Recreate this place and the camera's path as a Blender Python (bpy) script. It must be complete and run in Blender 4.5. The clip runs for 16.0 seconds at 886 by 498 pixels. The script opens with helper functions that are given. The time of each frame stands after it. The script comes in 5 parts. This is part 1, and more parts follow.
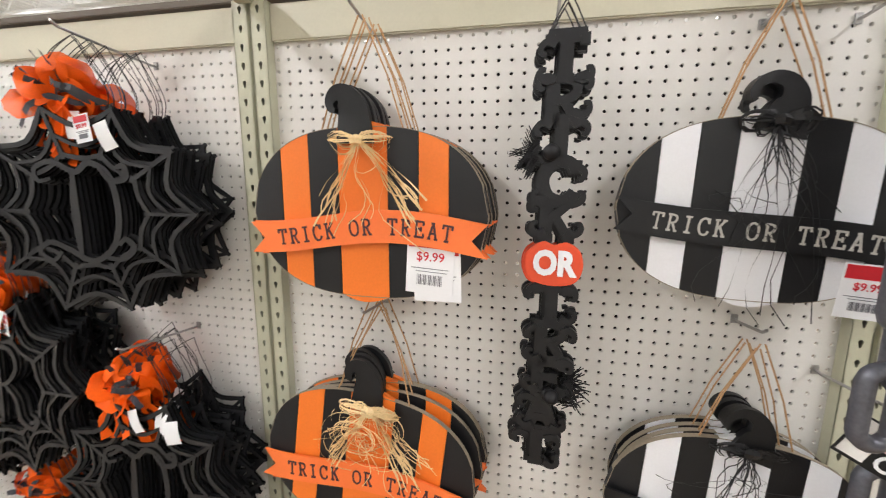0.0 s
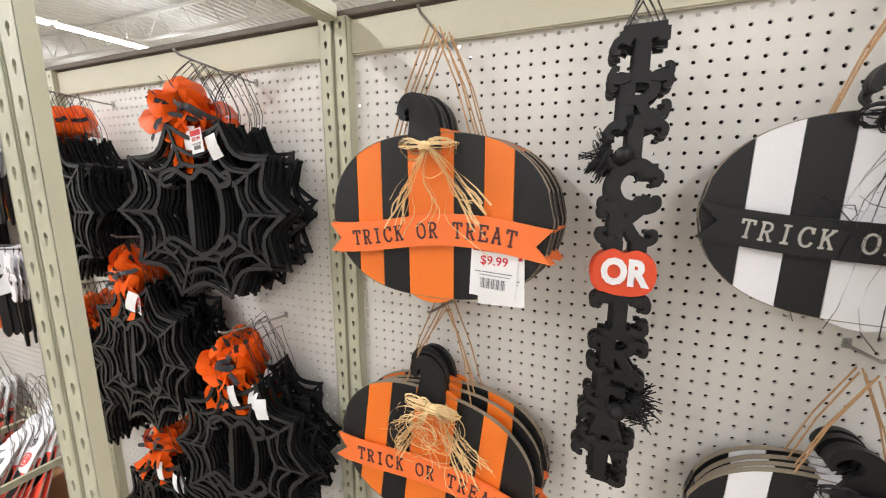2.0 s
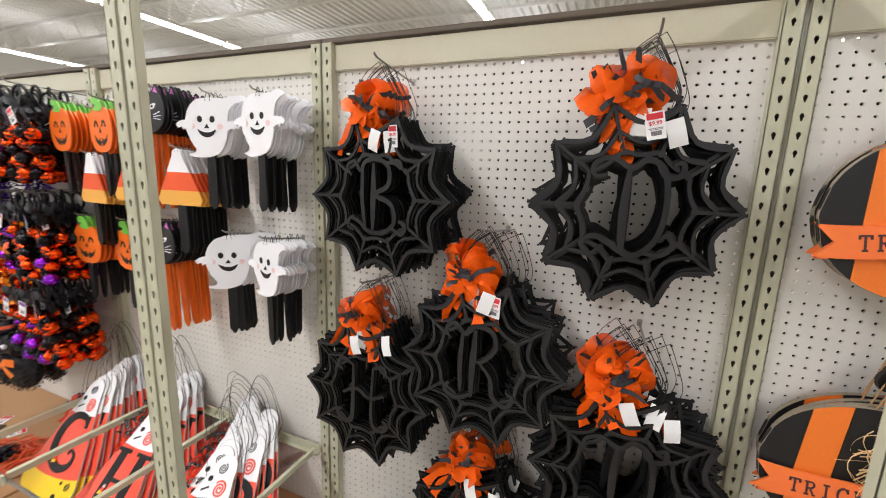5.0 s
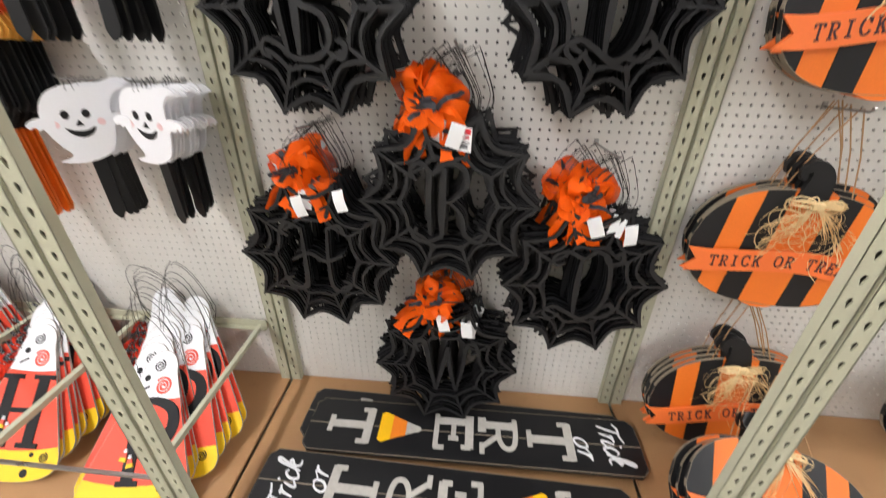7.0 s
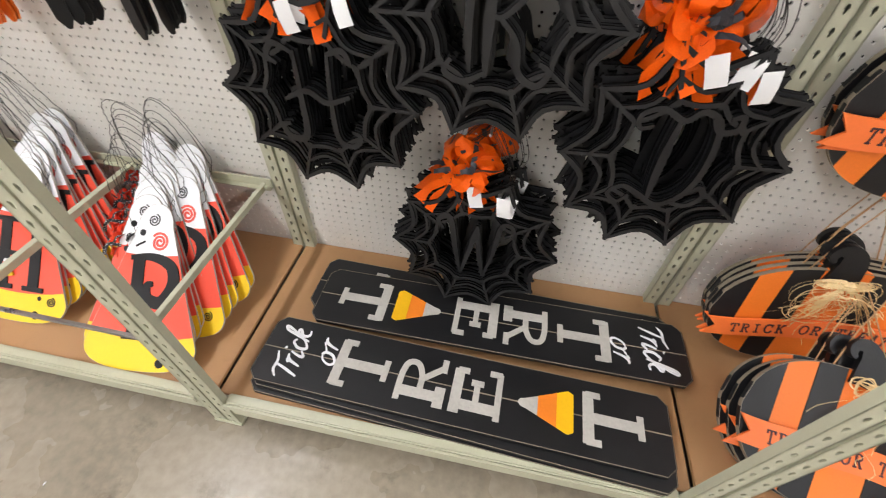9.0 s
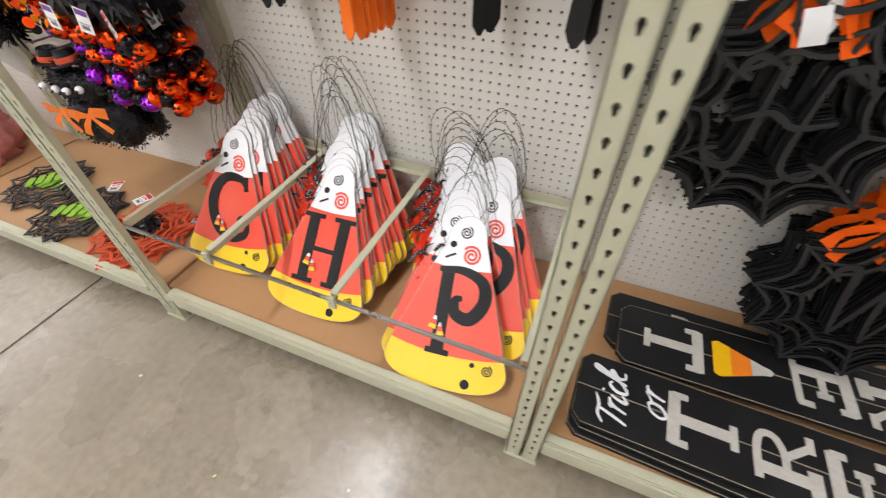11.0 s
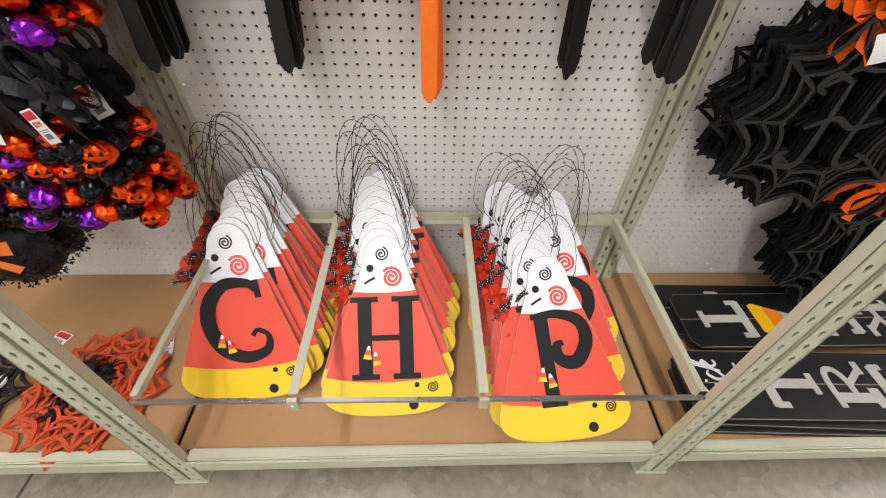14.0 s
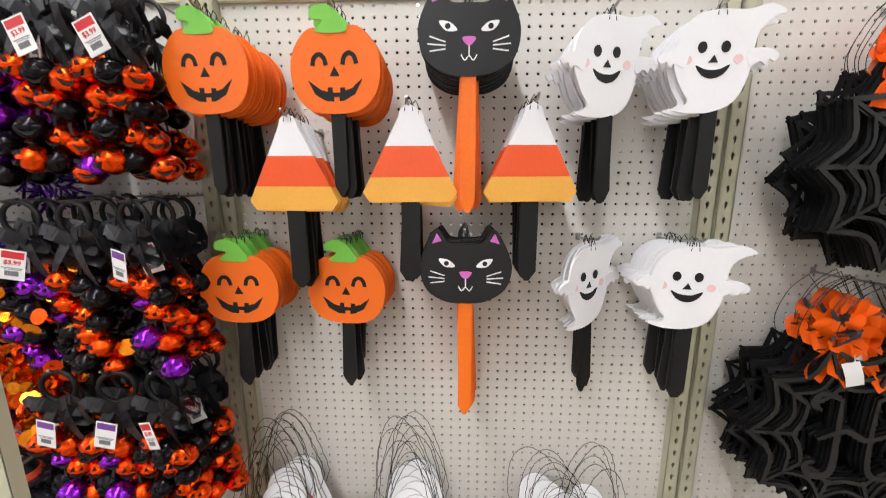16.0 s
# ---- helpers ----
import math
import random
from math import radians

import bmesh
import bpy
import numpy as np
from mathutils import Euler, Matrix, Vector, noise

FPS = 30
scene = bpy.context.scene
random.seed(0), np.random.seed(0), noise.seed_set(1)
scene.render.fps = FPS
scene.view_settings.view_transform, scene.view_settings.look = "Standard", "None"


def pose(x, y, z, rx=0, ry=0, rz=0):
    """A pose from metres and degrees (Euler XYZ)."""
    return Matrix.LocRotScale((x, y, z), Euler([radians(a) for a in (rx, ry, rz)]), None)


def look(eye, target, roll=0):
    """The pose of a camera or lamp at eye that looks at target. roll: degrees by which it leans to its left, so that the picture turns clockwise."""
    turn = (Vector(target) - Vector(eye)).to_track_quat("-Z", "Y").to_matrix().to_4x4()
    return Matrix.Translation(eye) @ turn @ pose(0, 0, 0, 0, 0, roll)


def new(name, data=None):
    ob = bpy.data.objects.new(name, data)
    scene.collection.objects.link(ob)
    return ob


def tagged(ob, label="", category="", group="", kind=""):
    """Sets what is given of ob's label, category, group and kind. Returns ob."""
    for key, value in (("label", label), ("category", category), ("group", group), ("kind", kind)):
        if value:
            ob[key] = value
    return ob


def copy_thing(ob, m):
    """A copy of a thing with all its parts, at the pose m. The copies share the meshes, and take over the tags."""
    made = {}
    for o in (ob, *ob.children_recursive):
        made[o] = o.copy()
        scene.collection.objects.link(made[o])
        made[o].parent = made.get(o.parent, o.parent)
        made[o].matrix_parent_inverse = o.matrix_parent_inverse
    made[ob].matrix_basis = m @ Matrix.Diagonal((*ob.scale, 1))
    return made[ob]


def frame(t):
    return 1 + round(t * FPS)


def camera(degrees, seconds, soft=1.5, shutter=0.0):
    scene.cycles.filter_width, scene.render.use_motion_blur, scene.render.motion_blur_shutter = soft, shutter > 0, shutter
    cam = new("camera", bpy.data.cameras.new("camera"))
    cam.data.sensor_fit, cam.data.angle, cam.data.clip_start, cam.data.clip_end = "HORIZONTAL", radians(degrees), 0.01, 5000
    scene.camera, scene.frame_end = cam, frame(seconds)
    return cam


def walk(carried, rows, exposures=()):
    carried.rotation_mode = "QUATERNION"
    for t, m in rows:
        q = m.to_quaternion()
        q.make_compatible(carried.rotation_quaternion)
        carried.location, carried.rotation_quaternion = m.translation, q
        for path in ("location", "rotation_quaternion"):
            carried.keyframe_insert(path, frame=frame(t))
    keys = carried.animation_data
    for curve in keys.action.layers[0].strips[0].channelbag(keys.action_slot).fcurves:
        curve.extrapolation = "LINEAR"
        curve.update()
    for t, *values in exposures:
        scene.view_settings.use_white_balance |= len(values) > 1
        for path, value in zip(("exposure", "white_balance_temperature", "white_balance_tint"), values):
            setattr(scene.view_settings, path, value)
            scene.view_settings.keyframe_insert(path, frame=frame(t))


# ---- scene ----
cam = camera(95.0, 16.0, soft=1.1, shutter=0.35)
EXPOSURE = ((0, 0.47), (2, 0.47), (3, 0.22), (3.5, 0.22), (6, 0.25), (7.5, 0.40), (8.2, 0.35), (10.3, 0.30), (11.2, 0.05), (12, -0.02), (13, 0.03), (14, 0.1), (16, 0.17))
PATH = [
    (0, (0.606, -0.859, 1.483), (0.195, 1.067, 1.136), 0.3),
    (0.5, (0.63, -0.854, 1.492), (0.029, 1.011, 1.092), 0.6),
    (1, (0.639, -0.858, 1.498), (-0.048, 0.982, 1.121), 0.4),
    (1.5, (0.638, -0.859, 1.497), (-0.079, 0.974, 1.142), 0.3),
    (2, (0.632, -0.859, 1.496), (-0.14, 0.95, 1.137), -0.2),
    (2.1, (0.615, -0.873, 1.505), (-0.174, 0.923, 1.117), -0.4),
    (2.5, (0.567, -0.909, 1.483), (-0.365, 0.812, 1.067), -0.8),
    (3, (0.406, -1.01, 1.488), (-0.637, 0.649, 1.086), -0.6),
    (3.2, (0.326, -1.05, 1.494), (-0.690, 0.626, 1.093), -0.7),
    (3.5, (0.218, -1.111, 1.477), (-0.839, 0.533, 1.057), 0.2),
    (3.7, (0.138, -1.142, 1.476), (-0.974, 0.458, 1.028), 1.2),
    (5.8, (-0.495, -1.134, 1.465), (-0.911, 0.789, 1.106), 1.9),
    (6, (-0.517, -1.138, 1.464), (-0.88, 0.789, 1.073), 1.8),
    (6.5, (-0.548, -1.134, 1.441), (-0.814, 0.747, 0.817), 1.3),
    (7, (-0.543, -1.107, 1.378), (-0.683, 0.627, 0.391), 0.8),
    (7.5, (-0.532, -1.015, 1.292), (-0.565, 0.521, 0.012), 3.0),
    (8, (-0.539, -0.942, 1.227), (-0.621, 0.405, -0.248), 2.5),
    (8.2, (-0.54, -0.924, 1.217), (-0.638, 0.405, -0.274), 2.5),
    (10.3, (-0.905, -1.003, 1.21), (-1.33, 0.388, -0.163), 1.4),
    (10.5, (-1.021, -1.035, 1.206), (-1.45, 0.356, -0.165), 1.0),
    (11, (-1.252, -1.035, 1.156), (-1.808, 0.279, -0.245), -0.8),
    (11.5, (-1.481, -0.955, 1.16), (-1.96, 0.343, -0.284), -1.0),
    (12, (-1.623, -0.937, 1.162), (-1.952, 0.395, -0.293), 3.0),
    (12.5, (-1.726, -0.959, 1.182), (-1.865, 0.417, -0.263), 2.5),
    (13, (-1.797, -0.972, 1.193), (-1.808, 0.451, -0.213), 3.1),
    (13.5, (-1.82, -0.967, 1.194), (-1.783, 0.449, -0.217), 2.7),
    (14, (-1.821, -0.96, 1.197), (-1.751, 0.468, -0.201), 1.9),
    (14.5, (-1.824, -0.969, 1.237), (-1.81, 0.577, -0.032), -0.1),
    (14.6, (-1.826, -0.965, 1.267), (-1.836, 0.64, 0.073), -0.3),
    (14.7, (-1.838, -0.963, 1.289), (-1.839, 0.671, 0.136), -0.3),
    (15, (-1.831, -0.976, 1.358), (-1.877, 0.797, 0.435), -0.5),
    (15.5, (-1.832, -1.011, 1.405), (-1.893, 0.896, 0.805), -0.1),
    (16, (-1.828, -1.027, 1.406), (-1.92, 0.927, 0.99), -0.2),
]
walk(cam, [(t, look(eye, target, roll)) for t, eye, target, roll in PATH], EXPOSURE)

# ---- light ----
world = bpy.data.worlds.new("world")
scene.world = world
world.use_nodes = True
world.node_tree.nodes["Background"].inputs[0].default_value = (0.9, 0.95, 1.0, 1)
world.node_tree.nodes["Background"].inputs[1].default_value = 0.05

CEIL, LAMP_Z = 5.2, 4.2
LAMP_ROWS = (-15.2, -8.9, -2.7, 3.5)
for lx in LAMP_ROWS:
    lamp = bpy.data.lights.new("tube_row_light", "AREA")
    lamp.shape, lamp.size, lamp.size_y = "RECTANGLE", 0.14, 22.0
    lamp.energy, lamp.color = 490.0, (0.985, 0.98, 1.03)
    ob = new("tube_row_light", lamp)
    ob.matrix_world = pose(lx, 1.0, LAMP_Z - 0.06)
    up = bpy.data.lights.new("tube_row_uplight", "AREA")
    up.shape, up.size, up.size_y = "RECTANGLE", 0.14, 22.0
    up.energy, up.color = 85.0, (0.985, 0.98, 1.03)
    ob = new("tube_row_uplight", up)
    ob.matrix_world = pose(lx, 1.0, LAMP_Z + 0.09, 180)

# ---- materials ----
def lin(r, g, b):
    return tuple(((c / 255) / 12.92 if c / 255 < 0.04045 else ((c / 255 + 0.055) / 1.055) ** 2.4) for c in (r, g, b)) + (1.0,)


def material(name, rgb, rough=0.5, metal=0.0, vary=0.06, scale=9.0, fine=160.0, bump=0.05, spec=0.5, stains=0.0, dark=None, sheen=0.0, alpha=1.0, rnd=0.0, transmission=0.0):
    """Colour with a coarse and a fine variation, roughness variation and a fine relief."""
    m = bpy.data.materials.new(name)
    m.use_nodes = True
    nt = m.node_tree
    N, L = nt.nodes, nt.links
    b = N["Principled BSDF"]
    tc = N.new("ShaderNodeTexCoord")
    n1, n2 = N.new("ShaderNodeTexNoise"), N.new("ShaderNodeTexNoise")
    n1.inputs["Scale"].default_value, n1.inputs["Detail"].default_value = scale, 4
    n2.inputs["Scale"].default_value, n2.inputs["Detail"].default_value = fine, 3
    for n in (n1, n2):
        L.new(tc.outputs["Object"], n.inputs["Vector"])
    add = N.new("ShaderNodeMath"); add.operation = "ADD"
    L.new(n1.outputs[0], add.inputs[0]); L.new(n2.outputs[0], add.inputs[1])
    ramp = N.new("ShaderNodeMapRange")
    ramp.inputs[1].default_value, ramp.inputs[2].default_value = 0.6, 1.4
    ramp.inputs[3].default_value, ramp.inputs[4].default_value = 1 - vary, 1 + vary
    L.new(add.outputs[0], ramp.inputs[0])
    col = N.new("ShaderNodeVectorMath"); col.operation = "SCALE"
    col.inputs[0].default_value = rgb[:3]
    last = ramp.outputs[0]
    if rnd:
        oi = N.new("ShaderNodeObjectInfo")
        r2 = N.new("ShaderNodeMapRange")
        r2.inputs[3].default_value, r2.inputs[4].default_value = 1 - rnd, 1 + rnd
        L.new(oi.outputs["Random"], r2.inputs[0])
        mu = N.new("ShaderNodeMath"); mu.operation = "MULTIPLY"
        L.new(last, mu.inputs[0]); L.new(r2.outputs[0], mu.inputs[1])
        last = mu.outputs[0]
    L.new(last, col.inputs["Scale"])
    out = col.outputs[0]
    if stains:
        n3 = N.new("ShaderNodeTexNoise")
        n3.inputs["Scale"].default_value, n3.inputs["Detail"].default_value, n3.inputs["Roughness"].default_value = scale * 2.3, 8, 0.7
        L.new(tc.outputs["Object"], n3.inputs["Vector"])
        r3 = N.new("ShaderNodeMapRange")
        r3.inputs[1].default_value, r3.inputs[2].default_value = 0.56, 0.70
        r3.inputs[4].default_value = stains
        L.new(n3.outputs[0], r3.inputs[0])
        mix = N.new("ShaderNodeMix"); mix.data_type = "RGBA"
        L.new(r3.outputs[0], mix.inputs[0]); L.new(out, mix.inputs[6])
        mix.inputs[7].default_value = dark or (rgb[0] * 0.4, rgb[1] * 0.4, rgb[2] * 0.4, 1)
        out = mix.outputs[2]
    L.new(out, b.inputs["Base Color"])
    rr = N.new("ShaderNodeMapRange")
    rr.inputs[1].default_value, rr.inputs[2].default_value = 0.3, 0.7
    rr.inputs[3].default_value, rr.inputs[4].default_value = max(rough - 0.07, 0.02), min(rough + 0.07, 1)
    L.new(n1.outputs[0], rr.inputs[0]); L.new(rr.outputs[0], b.inputs["Roughness"])
    b.inputs["Metallic"].default_value = metal
    b.inputs["Specular IOR Level"].default_value = spec
    b.inputs["Sheen Weight"].default_value = sheen
    b.inputs["Alpha"].default_value = alpha
    b.inputs["Transmission Weight"].default_value = transmission
    if bump:
        bp = N.new("ShaderNodeBump")
        bp.inputs["Strength"].default_value, bp.inputs["Distance"].default_value = bump, 0.004
        L.new(n2.outputs[0], bp.inputs["Height"]); L.new(bp.outputs[0], b.inputs["Normal"])
    return m


def glowing(name, rgb, strength):
    m = bpy.data.materials.new(name)
    m.use_nodes = True
    b = m.node_tree.nodes["Principled BSDF"]
    b.inputs["Base Color"].default_value = (0.8, 0.8, 0.8, 1)
    b.inputs["Emission Color"].default_value, b.inputs["Emission Strength"].default_value = rgb, strength
    return m


M_PEG = material("pegboard_paint", lin(222, 219, 212), 0.42, vary=0.03, scale=3, fine=240, bump=0.04, stains=0.10, dark=lin(180, 172, 150))
M_STEEL = material("sage_steel", lin(188, 187, 162), 0.36, vary=0.04, scale=5, fine=300, bump=0.03, stains=0.25, dark=lin(150, 145, 120))
M_STRIP = material("strip_paint", lin(196, 191, 168), 0.45, vary=0.04, scale=4, fine=200, bump=0.03, stains=0.2, dark=lin(165, 155, 130))
M_DARKCAP = material("dark_edge", lin(92, 80, 66), 0.6)
M_BOARD = material("hardboard", lin(176, 134, 92), 0.55, vary=0.07, scale=6, fine=420, bump=0.12, stains=0.3, dark=lin(150, 108, 70))
# brown board darkened to near black: cavity shade put into the colour
M_INSIDE = material("hardboard_back_shaded", lin(38, 33, 28), 0.85)
M_SLOT = material("slot_inside", lin(96, 90, 78), 0.7)
M_FLOOR = material("polished_concrete", lin(146, 135, 118), 0.27, vary=0.26, scale=3.2, fine=38, bump=0.02, stains=0.6, dark=lin(92, 80, 64), spec=0.6)
M_JOINT = material("floor_joint", lin(70, 64, 56), 0.8)
M_CEIL = material("deck_paint", lin(214, 214, 210), 0.6, vary=0.05)
M_WALLW = material("white_wall", lin(226, 226, 222), 0.7, vary=0.03, scale=1)
M_TUBE = glowing("fluorescent_tube", (1.0, 0.98, 0.94, 1), 9.0)
M_FIXT = material("lamp_housing", lin(225, 225, 222), 0.5)


# ---- building blocks ----
def link_mesh(name, verts, faces, mat, parent=None, m=None, label="", smooth=False):
    me = bpy.data.meshes.new(name)
    me.from_pydata(verts, [], faces)
    me.update()
    if smooth:
        me.polygons.foreach_set("use_smooth", [True] * len(me.polygons))
    me.materials.append(mat)
    ob = new(name, me)
    if parent:
        ob.parent = parent
    if m is not None:
        ob.matrix_basis = m
    if label:
        tagged(ob, label)
    return ob


def part(name, bm, mat, parent=None, label="", m=None, smooth=False):
    me = bpy.data.meshes.new(name)
    bmesh.ops.recalc_face_normals(bm, faces=bm.faces)
    bm.to_mesh(me)
    bm.free()
    if smooth:
        me.polygons.foreach_set("use_smooth", [True] * len(me.polygons))
    for k in (mat if isinstance(mat, (list, tuple)) else [mat]):
        me.materials.append(k)
    ob = new(name, me)
    if parent:
        ob.parent = parent
    if m is not None:
        ob.matrix_basis = m
    if label:
        tagged(ob, label)
    return ob


def box(bm, x0, x1, y0, y1, z0, z1, bevel=0.0, m=None):
    r = bmesh.ops.create_cube(bm, size=1)
    mm = Matrix.LocRotScale(((x0 + x1) / 2, (y0 + y1) / 2, (z0 + z1) / 2), None, (abs(x1 - x0), abs(y1 - y0), abs(z1 - z0)))
    bmesh.ops.transform(bm, matrix=mm, verts=r["verts"])
    if bevel:
        es = list({e for v in r["verts"] for e in v.link_edges})
        r = bmesh.ops.bevel(bm, geom=es, offset=bevel, segments=2, affect="EDGES")
    if m is not None:
        bmesh.ops.transform(bm, matrix=m, verts=r["verts"])
    return bm


def boxed(name, mat, dims, parent=None, bevel=0.0, label="", m=None):
    bm = bmesh.new()
    box(bm, *dims, bevel=bevel)
    return part(name, bm, mat, parent, label, m)


def tube(bm, pts, r, sides=6, closed=False, taper=None):
    """A round bar along points."""
    pts = [Vector(p) for p in pts]
    n = len(pts)
    rings, up = [], None
    for i, p in enumerate(pts):
        a = pts[i - 1] if (i or closed) else pts[i]
        b = pts[(i + 1) % n] if (i < n - 1 or closed) else pts[i]
        d = (b - a).normalized()
        if up is None:
            up = d.orthogonal().normalized()
        up = (up - d * up.dot(d))
        up = up.normalized() if up.length > 1e-6 else d.orthogonal().normalized()
        side = d.cross(up)
        rad = r if taper is None else r * (1 + (taper - 1) * i / (n - 1))
        rings.append([bm.verts.new(p + (up * math.cos(k * math.tau / sides) + side * math.sin(k * math.tau / sides)) * rad) for k in range(sides)])
    for i in range(n if closed else n - 1):
        a, b = rings[i], rings[(i + 1) % n]
        for k in range(sides):
            bm.faces.new((a[k], a[(k + 1) % sides], b[(k + 1) % sides], b[k]))
    if not closed:
        bm.faces.new(rings[0][::-1]); bm.faces.new(rings[-1])
    return bm


def plate(bm, outline, y0, y1, holes=()):
    """A board cut to an outline in x and z (with holes), its front at y0 and its back at y1."""
    from_edges = []
    for loop in (outline, *holes):
        vs = [bm.verts.new((p[0], y0, p[1])) for p in loop]
        from_edges += [bm.edges.new((vs[i], vs[(i + 1) % len(vs)])) for i in range(len(vs))]
    r = bmesh.ops.triangle_fill(bm, use_beauty=True, use_dissolve=False, edges=from_edges)
    faces = [g for g in r["geom"] if isinstance(g, bmesh.types.BMFace)]
    ext = bmesh.ops.extrude_face_region(bm, geom=faces)
    bmesh.ops.translate(bm, vec=(0, y1 - y0, 0), verts=[g for g in ext["geom"] if isinstance(g, bmesh.types.BMVert)])
    return bm


def strip(bm, pts, width, normal=(0, -1, 0), curl=0.0):
    """A flat band along points, a ribbon or a straw."""
    pts = [Vector(p) for p in pts]
    rows = []
    for i, p in enumerate(pts):
        d = (pts[min(i + 1, len(pts) - 1)] - pts[max(i - 1, 0)])
        n = Vector(normal)
        if curl:
            n = Matrix.Rotation(curl * i, 3, d.normalized()) @ n
        s = d.cross(n)
        s = s.normalized() if s.length > 1e-9 else Vector((1, 0, 0))
        w = width if isinstance(width, float) else width[i]
        rows.append((bm.verts.new(p - s * w / 2), bm.verts.new(p + s * w / 2)))
    for a, b in zip(rows, rows[1:]):
        bm.faces.new((a[0], a[1], b[1], b[0]))
    return bm


def holed_sheet(x0, x1, z0, z1, pitch, cell_hole, depth):
    """A sheet in x and z at y = 0 with a hole in every cell; each hole has a short wall into the sheet."""
    nx, nz = round((x1 - x0) / pitch[0]), round((z1 - z0) / pitch[1])
    px, pz = (x1 - x0) / nx, (z1 - z0) / nz
    k = len(cell_hole)
    verts = [(x0 + i * px, 0, z0 + j * pz) for j in range(nz + 1) for i in range(nx + 1)]
    faces = []
    for j in range(nz):
        for i in range(nx):
            cx, cz = x0 + (i + 0.5) * px, z0 + (j + 0.5) * pz
            b = len(verts)
            verts += [(cx + u, 0, cz + w) for u, w in cell_hole] + [(cx + u, depth, cz + w) for u, w in cell_hole]
            c = [j * (nx + 1) + i, j * (nx + 1) + i + 1, (j + 1) * (nx + 1) + i + 1, (j + 1) * (nx + 1) + i]
            q = k // 4
            for s in range(4):
                ring = [b + (s * q + h) % k for h in range(q + 1)]
                faces.append((c[s], c[(s + 1) % 4], *ring[::-1]))
            faces += [(b + h, b + (h + 1) % k, b + k + (h + 1) % k, b + k + h) for h in range(k)]
    return verts, faces


def ring_hole(rx, rz, n=8, start=-135.0, drop=0.0):
    out = []
    for h in range(n):
        a = math.radians(start + 360 * h / n)
        w = math.sin(a) * rz
        out.append((math.cos(a) * rx * (0.62 if w < 0 and drop else 1.0), w))
    return out


# ---- the setting ----
DECK, FRONT, TOP_PEG, TOP = 0.14, -0.61, 1.775, 1.848
BAYS = (-4.88, -3.66, -2.44, -1.22, 0.0, 1.22, 2.44)

floor = boxed("floor", M_FLOOR, (-20, 14, -9, 16, -0.1, 0.0))
tagged(floor, "polished grey concrete floor with dark stains", "floor", kind="structure")
for jx in (-2.865,):
    ob = boxed("floor_joint", M_JOINT, (jx - 0.0035, jx + 0.0035, -8, -0.1, 0.0005, 0.0015), floor)
v, f = [], []
for i in range(170):
    xa = -20 + i * 0.2
    for u, zz in ((0, 0), (0.07, 0), (0.10, 0.06), (0.17, 0.06)):
        v += [(xa + u, -9, CEIL + zz), (xa + u, 16, CEIL + zz)]
for i in range(len(v) // 2 - 1):
    f.append((2 * i, 2 * i + 1, 2 * i + 3, 2 * i + 2))
ceiling = link_mesh("ceiling", v, f, M_CEIL)
tagged(ceiling, "white corrugated steel roof deck", "ceiling", kind="structure")


def truss(y):
    bm = bmesh.new()
    box(bm, -20, 14, y - 0.03, y + 0.03, CEIL - 0.07, CEIL - 0.01)
    box(bm, -20, 14, y - 0.03, y + 0.03, CEIL - 0.62, CEIL - 0.57)
    x = -20.0
    while x < 13.8:
        tube(bm, [(x, y, CEIL - 0.6), (x + 0.4, y, CEIL - 0.05), (x + 0.8, y, CEIL - 0.6)], 0.014, 5)
        x += 0.8
    return tagged(part("roof_truss", bm, M_CEIL), "white open web steel roof joist", "joist", "roof joists", "structure")


for ty in (-5.2, -2.6, 0.2, 3.0, 5.8, 8.6, 11.4, 14.2):
    truss(ty)
for nm, d in (("wall_north", (-20, 14, 16, 16.2, 0, CEIL + 0.1)), ("wall_south", (-20, 14, -9.2, -9, 0, CEIL + 0.1)),
              ("wall_west", (-20.2, -20, -9, 16, 0, CEIL + 0.1)), ("wall_east", (14, 14.2, -9, 16, 0, CEIL + 0.1))):
    tagged(boxed(nm, M_WALLW, d), "plain white painted store wall", "wall", kind="structure")


def tube_lamp(x, y):
    base = new("ceiling_lamp")
    base.matrix_basis = pose(x, y, LAMP_Z)
    bm = bmesh.new()
    box(bm, -0.085, 0.085, -1.2, 1.2, 0.01, 0.06, 0.006)
    part("housing", bm, M_FIXT, base)
    for s in (-0.045, 0.045):
        bm = bmesh.new()
        tube(bm, [(s, -1.18, -0.02), (s, 1.18, -0.02)], 0.028, 8)
        part("tube", bm, M_TUBE, base, "bright white fluorescent tube")
    bm = bmesh.new()
    tube(bm, [(0, 0, 0.05), (0, 0, CEIL - LAMP_Z)], 0.006, 5)
    part("hanger", bm, M_FIXT, base)
    return tagged(base, "long suspended fluorescent strip lamp, lit white", "lamp", "ceiling lamps")


proto = None
for lx in LAMP_ROWS:
    for k in range(9):
        ly = -8.6 + k * 2.46 + 1.2
        if proto is None:
            proto = tube_lamp(lx, ly)
        else:
            copy_thing(proto, pose(lx, ly, LAMP_Z))

HOLE = ring_hole(0.0037, 0.0037)
SLOT = ring_hole(0.0048, 0.0085, 12, -135, 1)


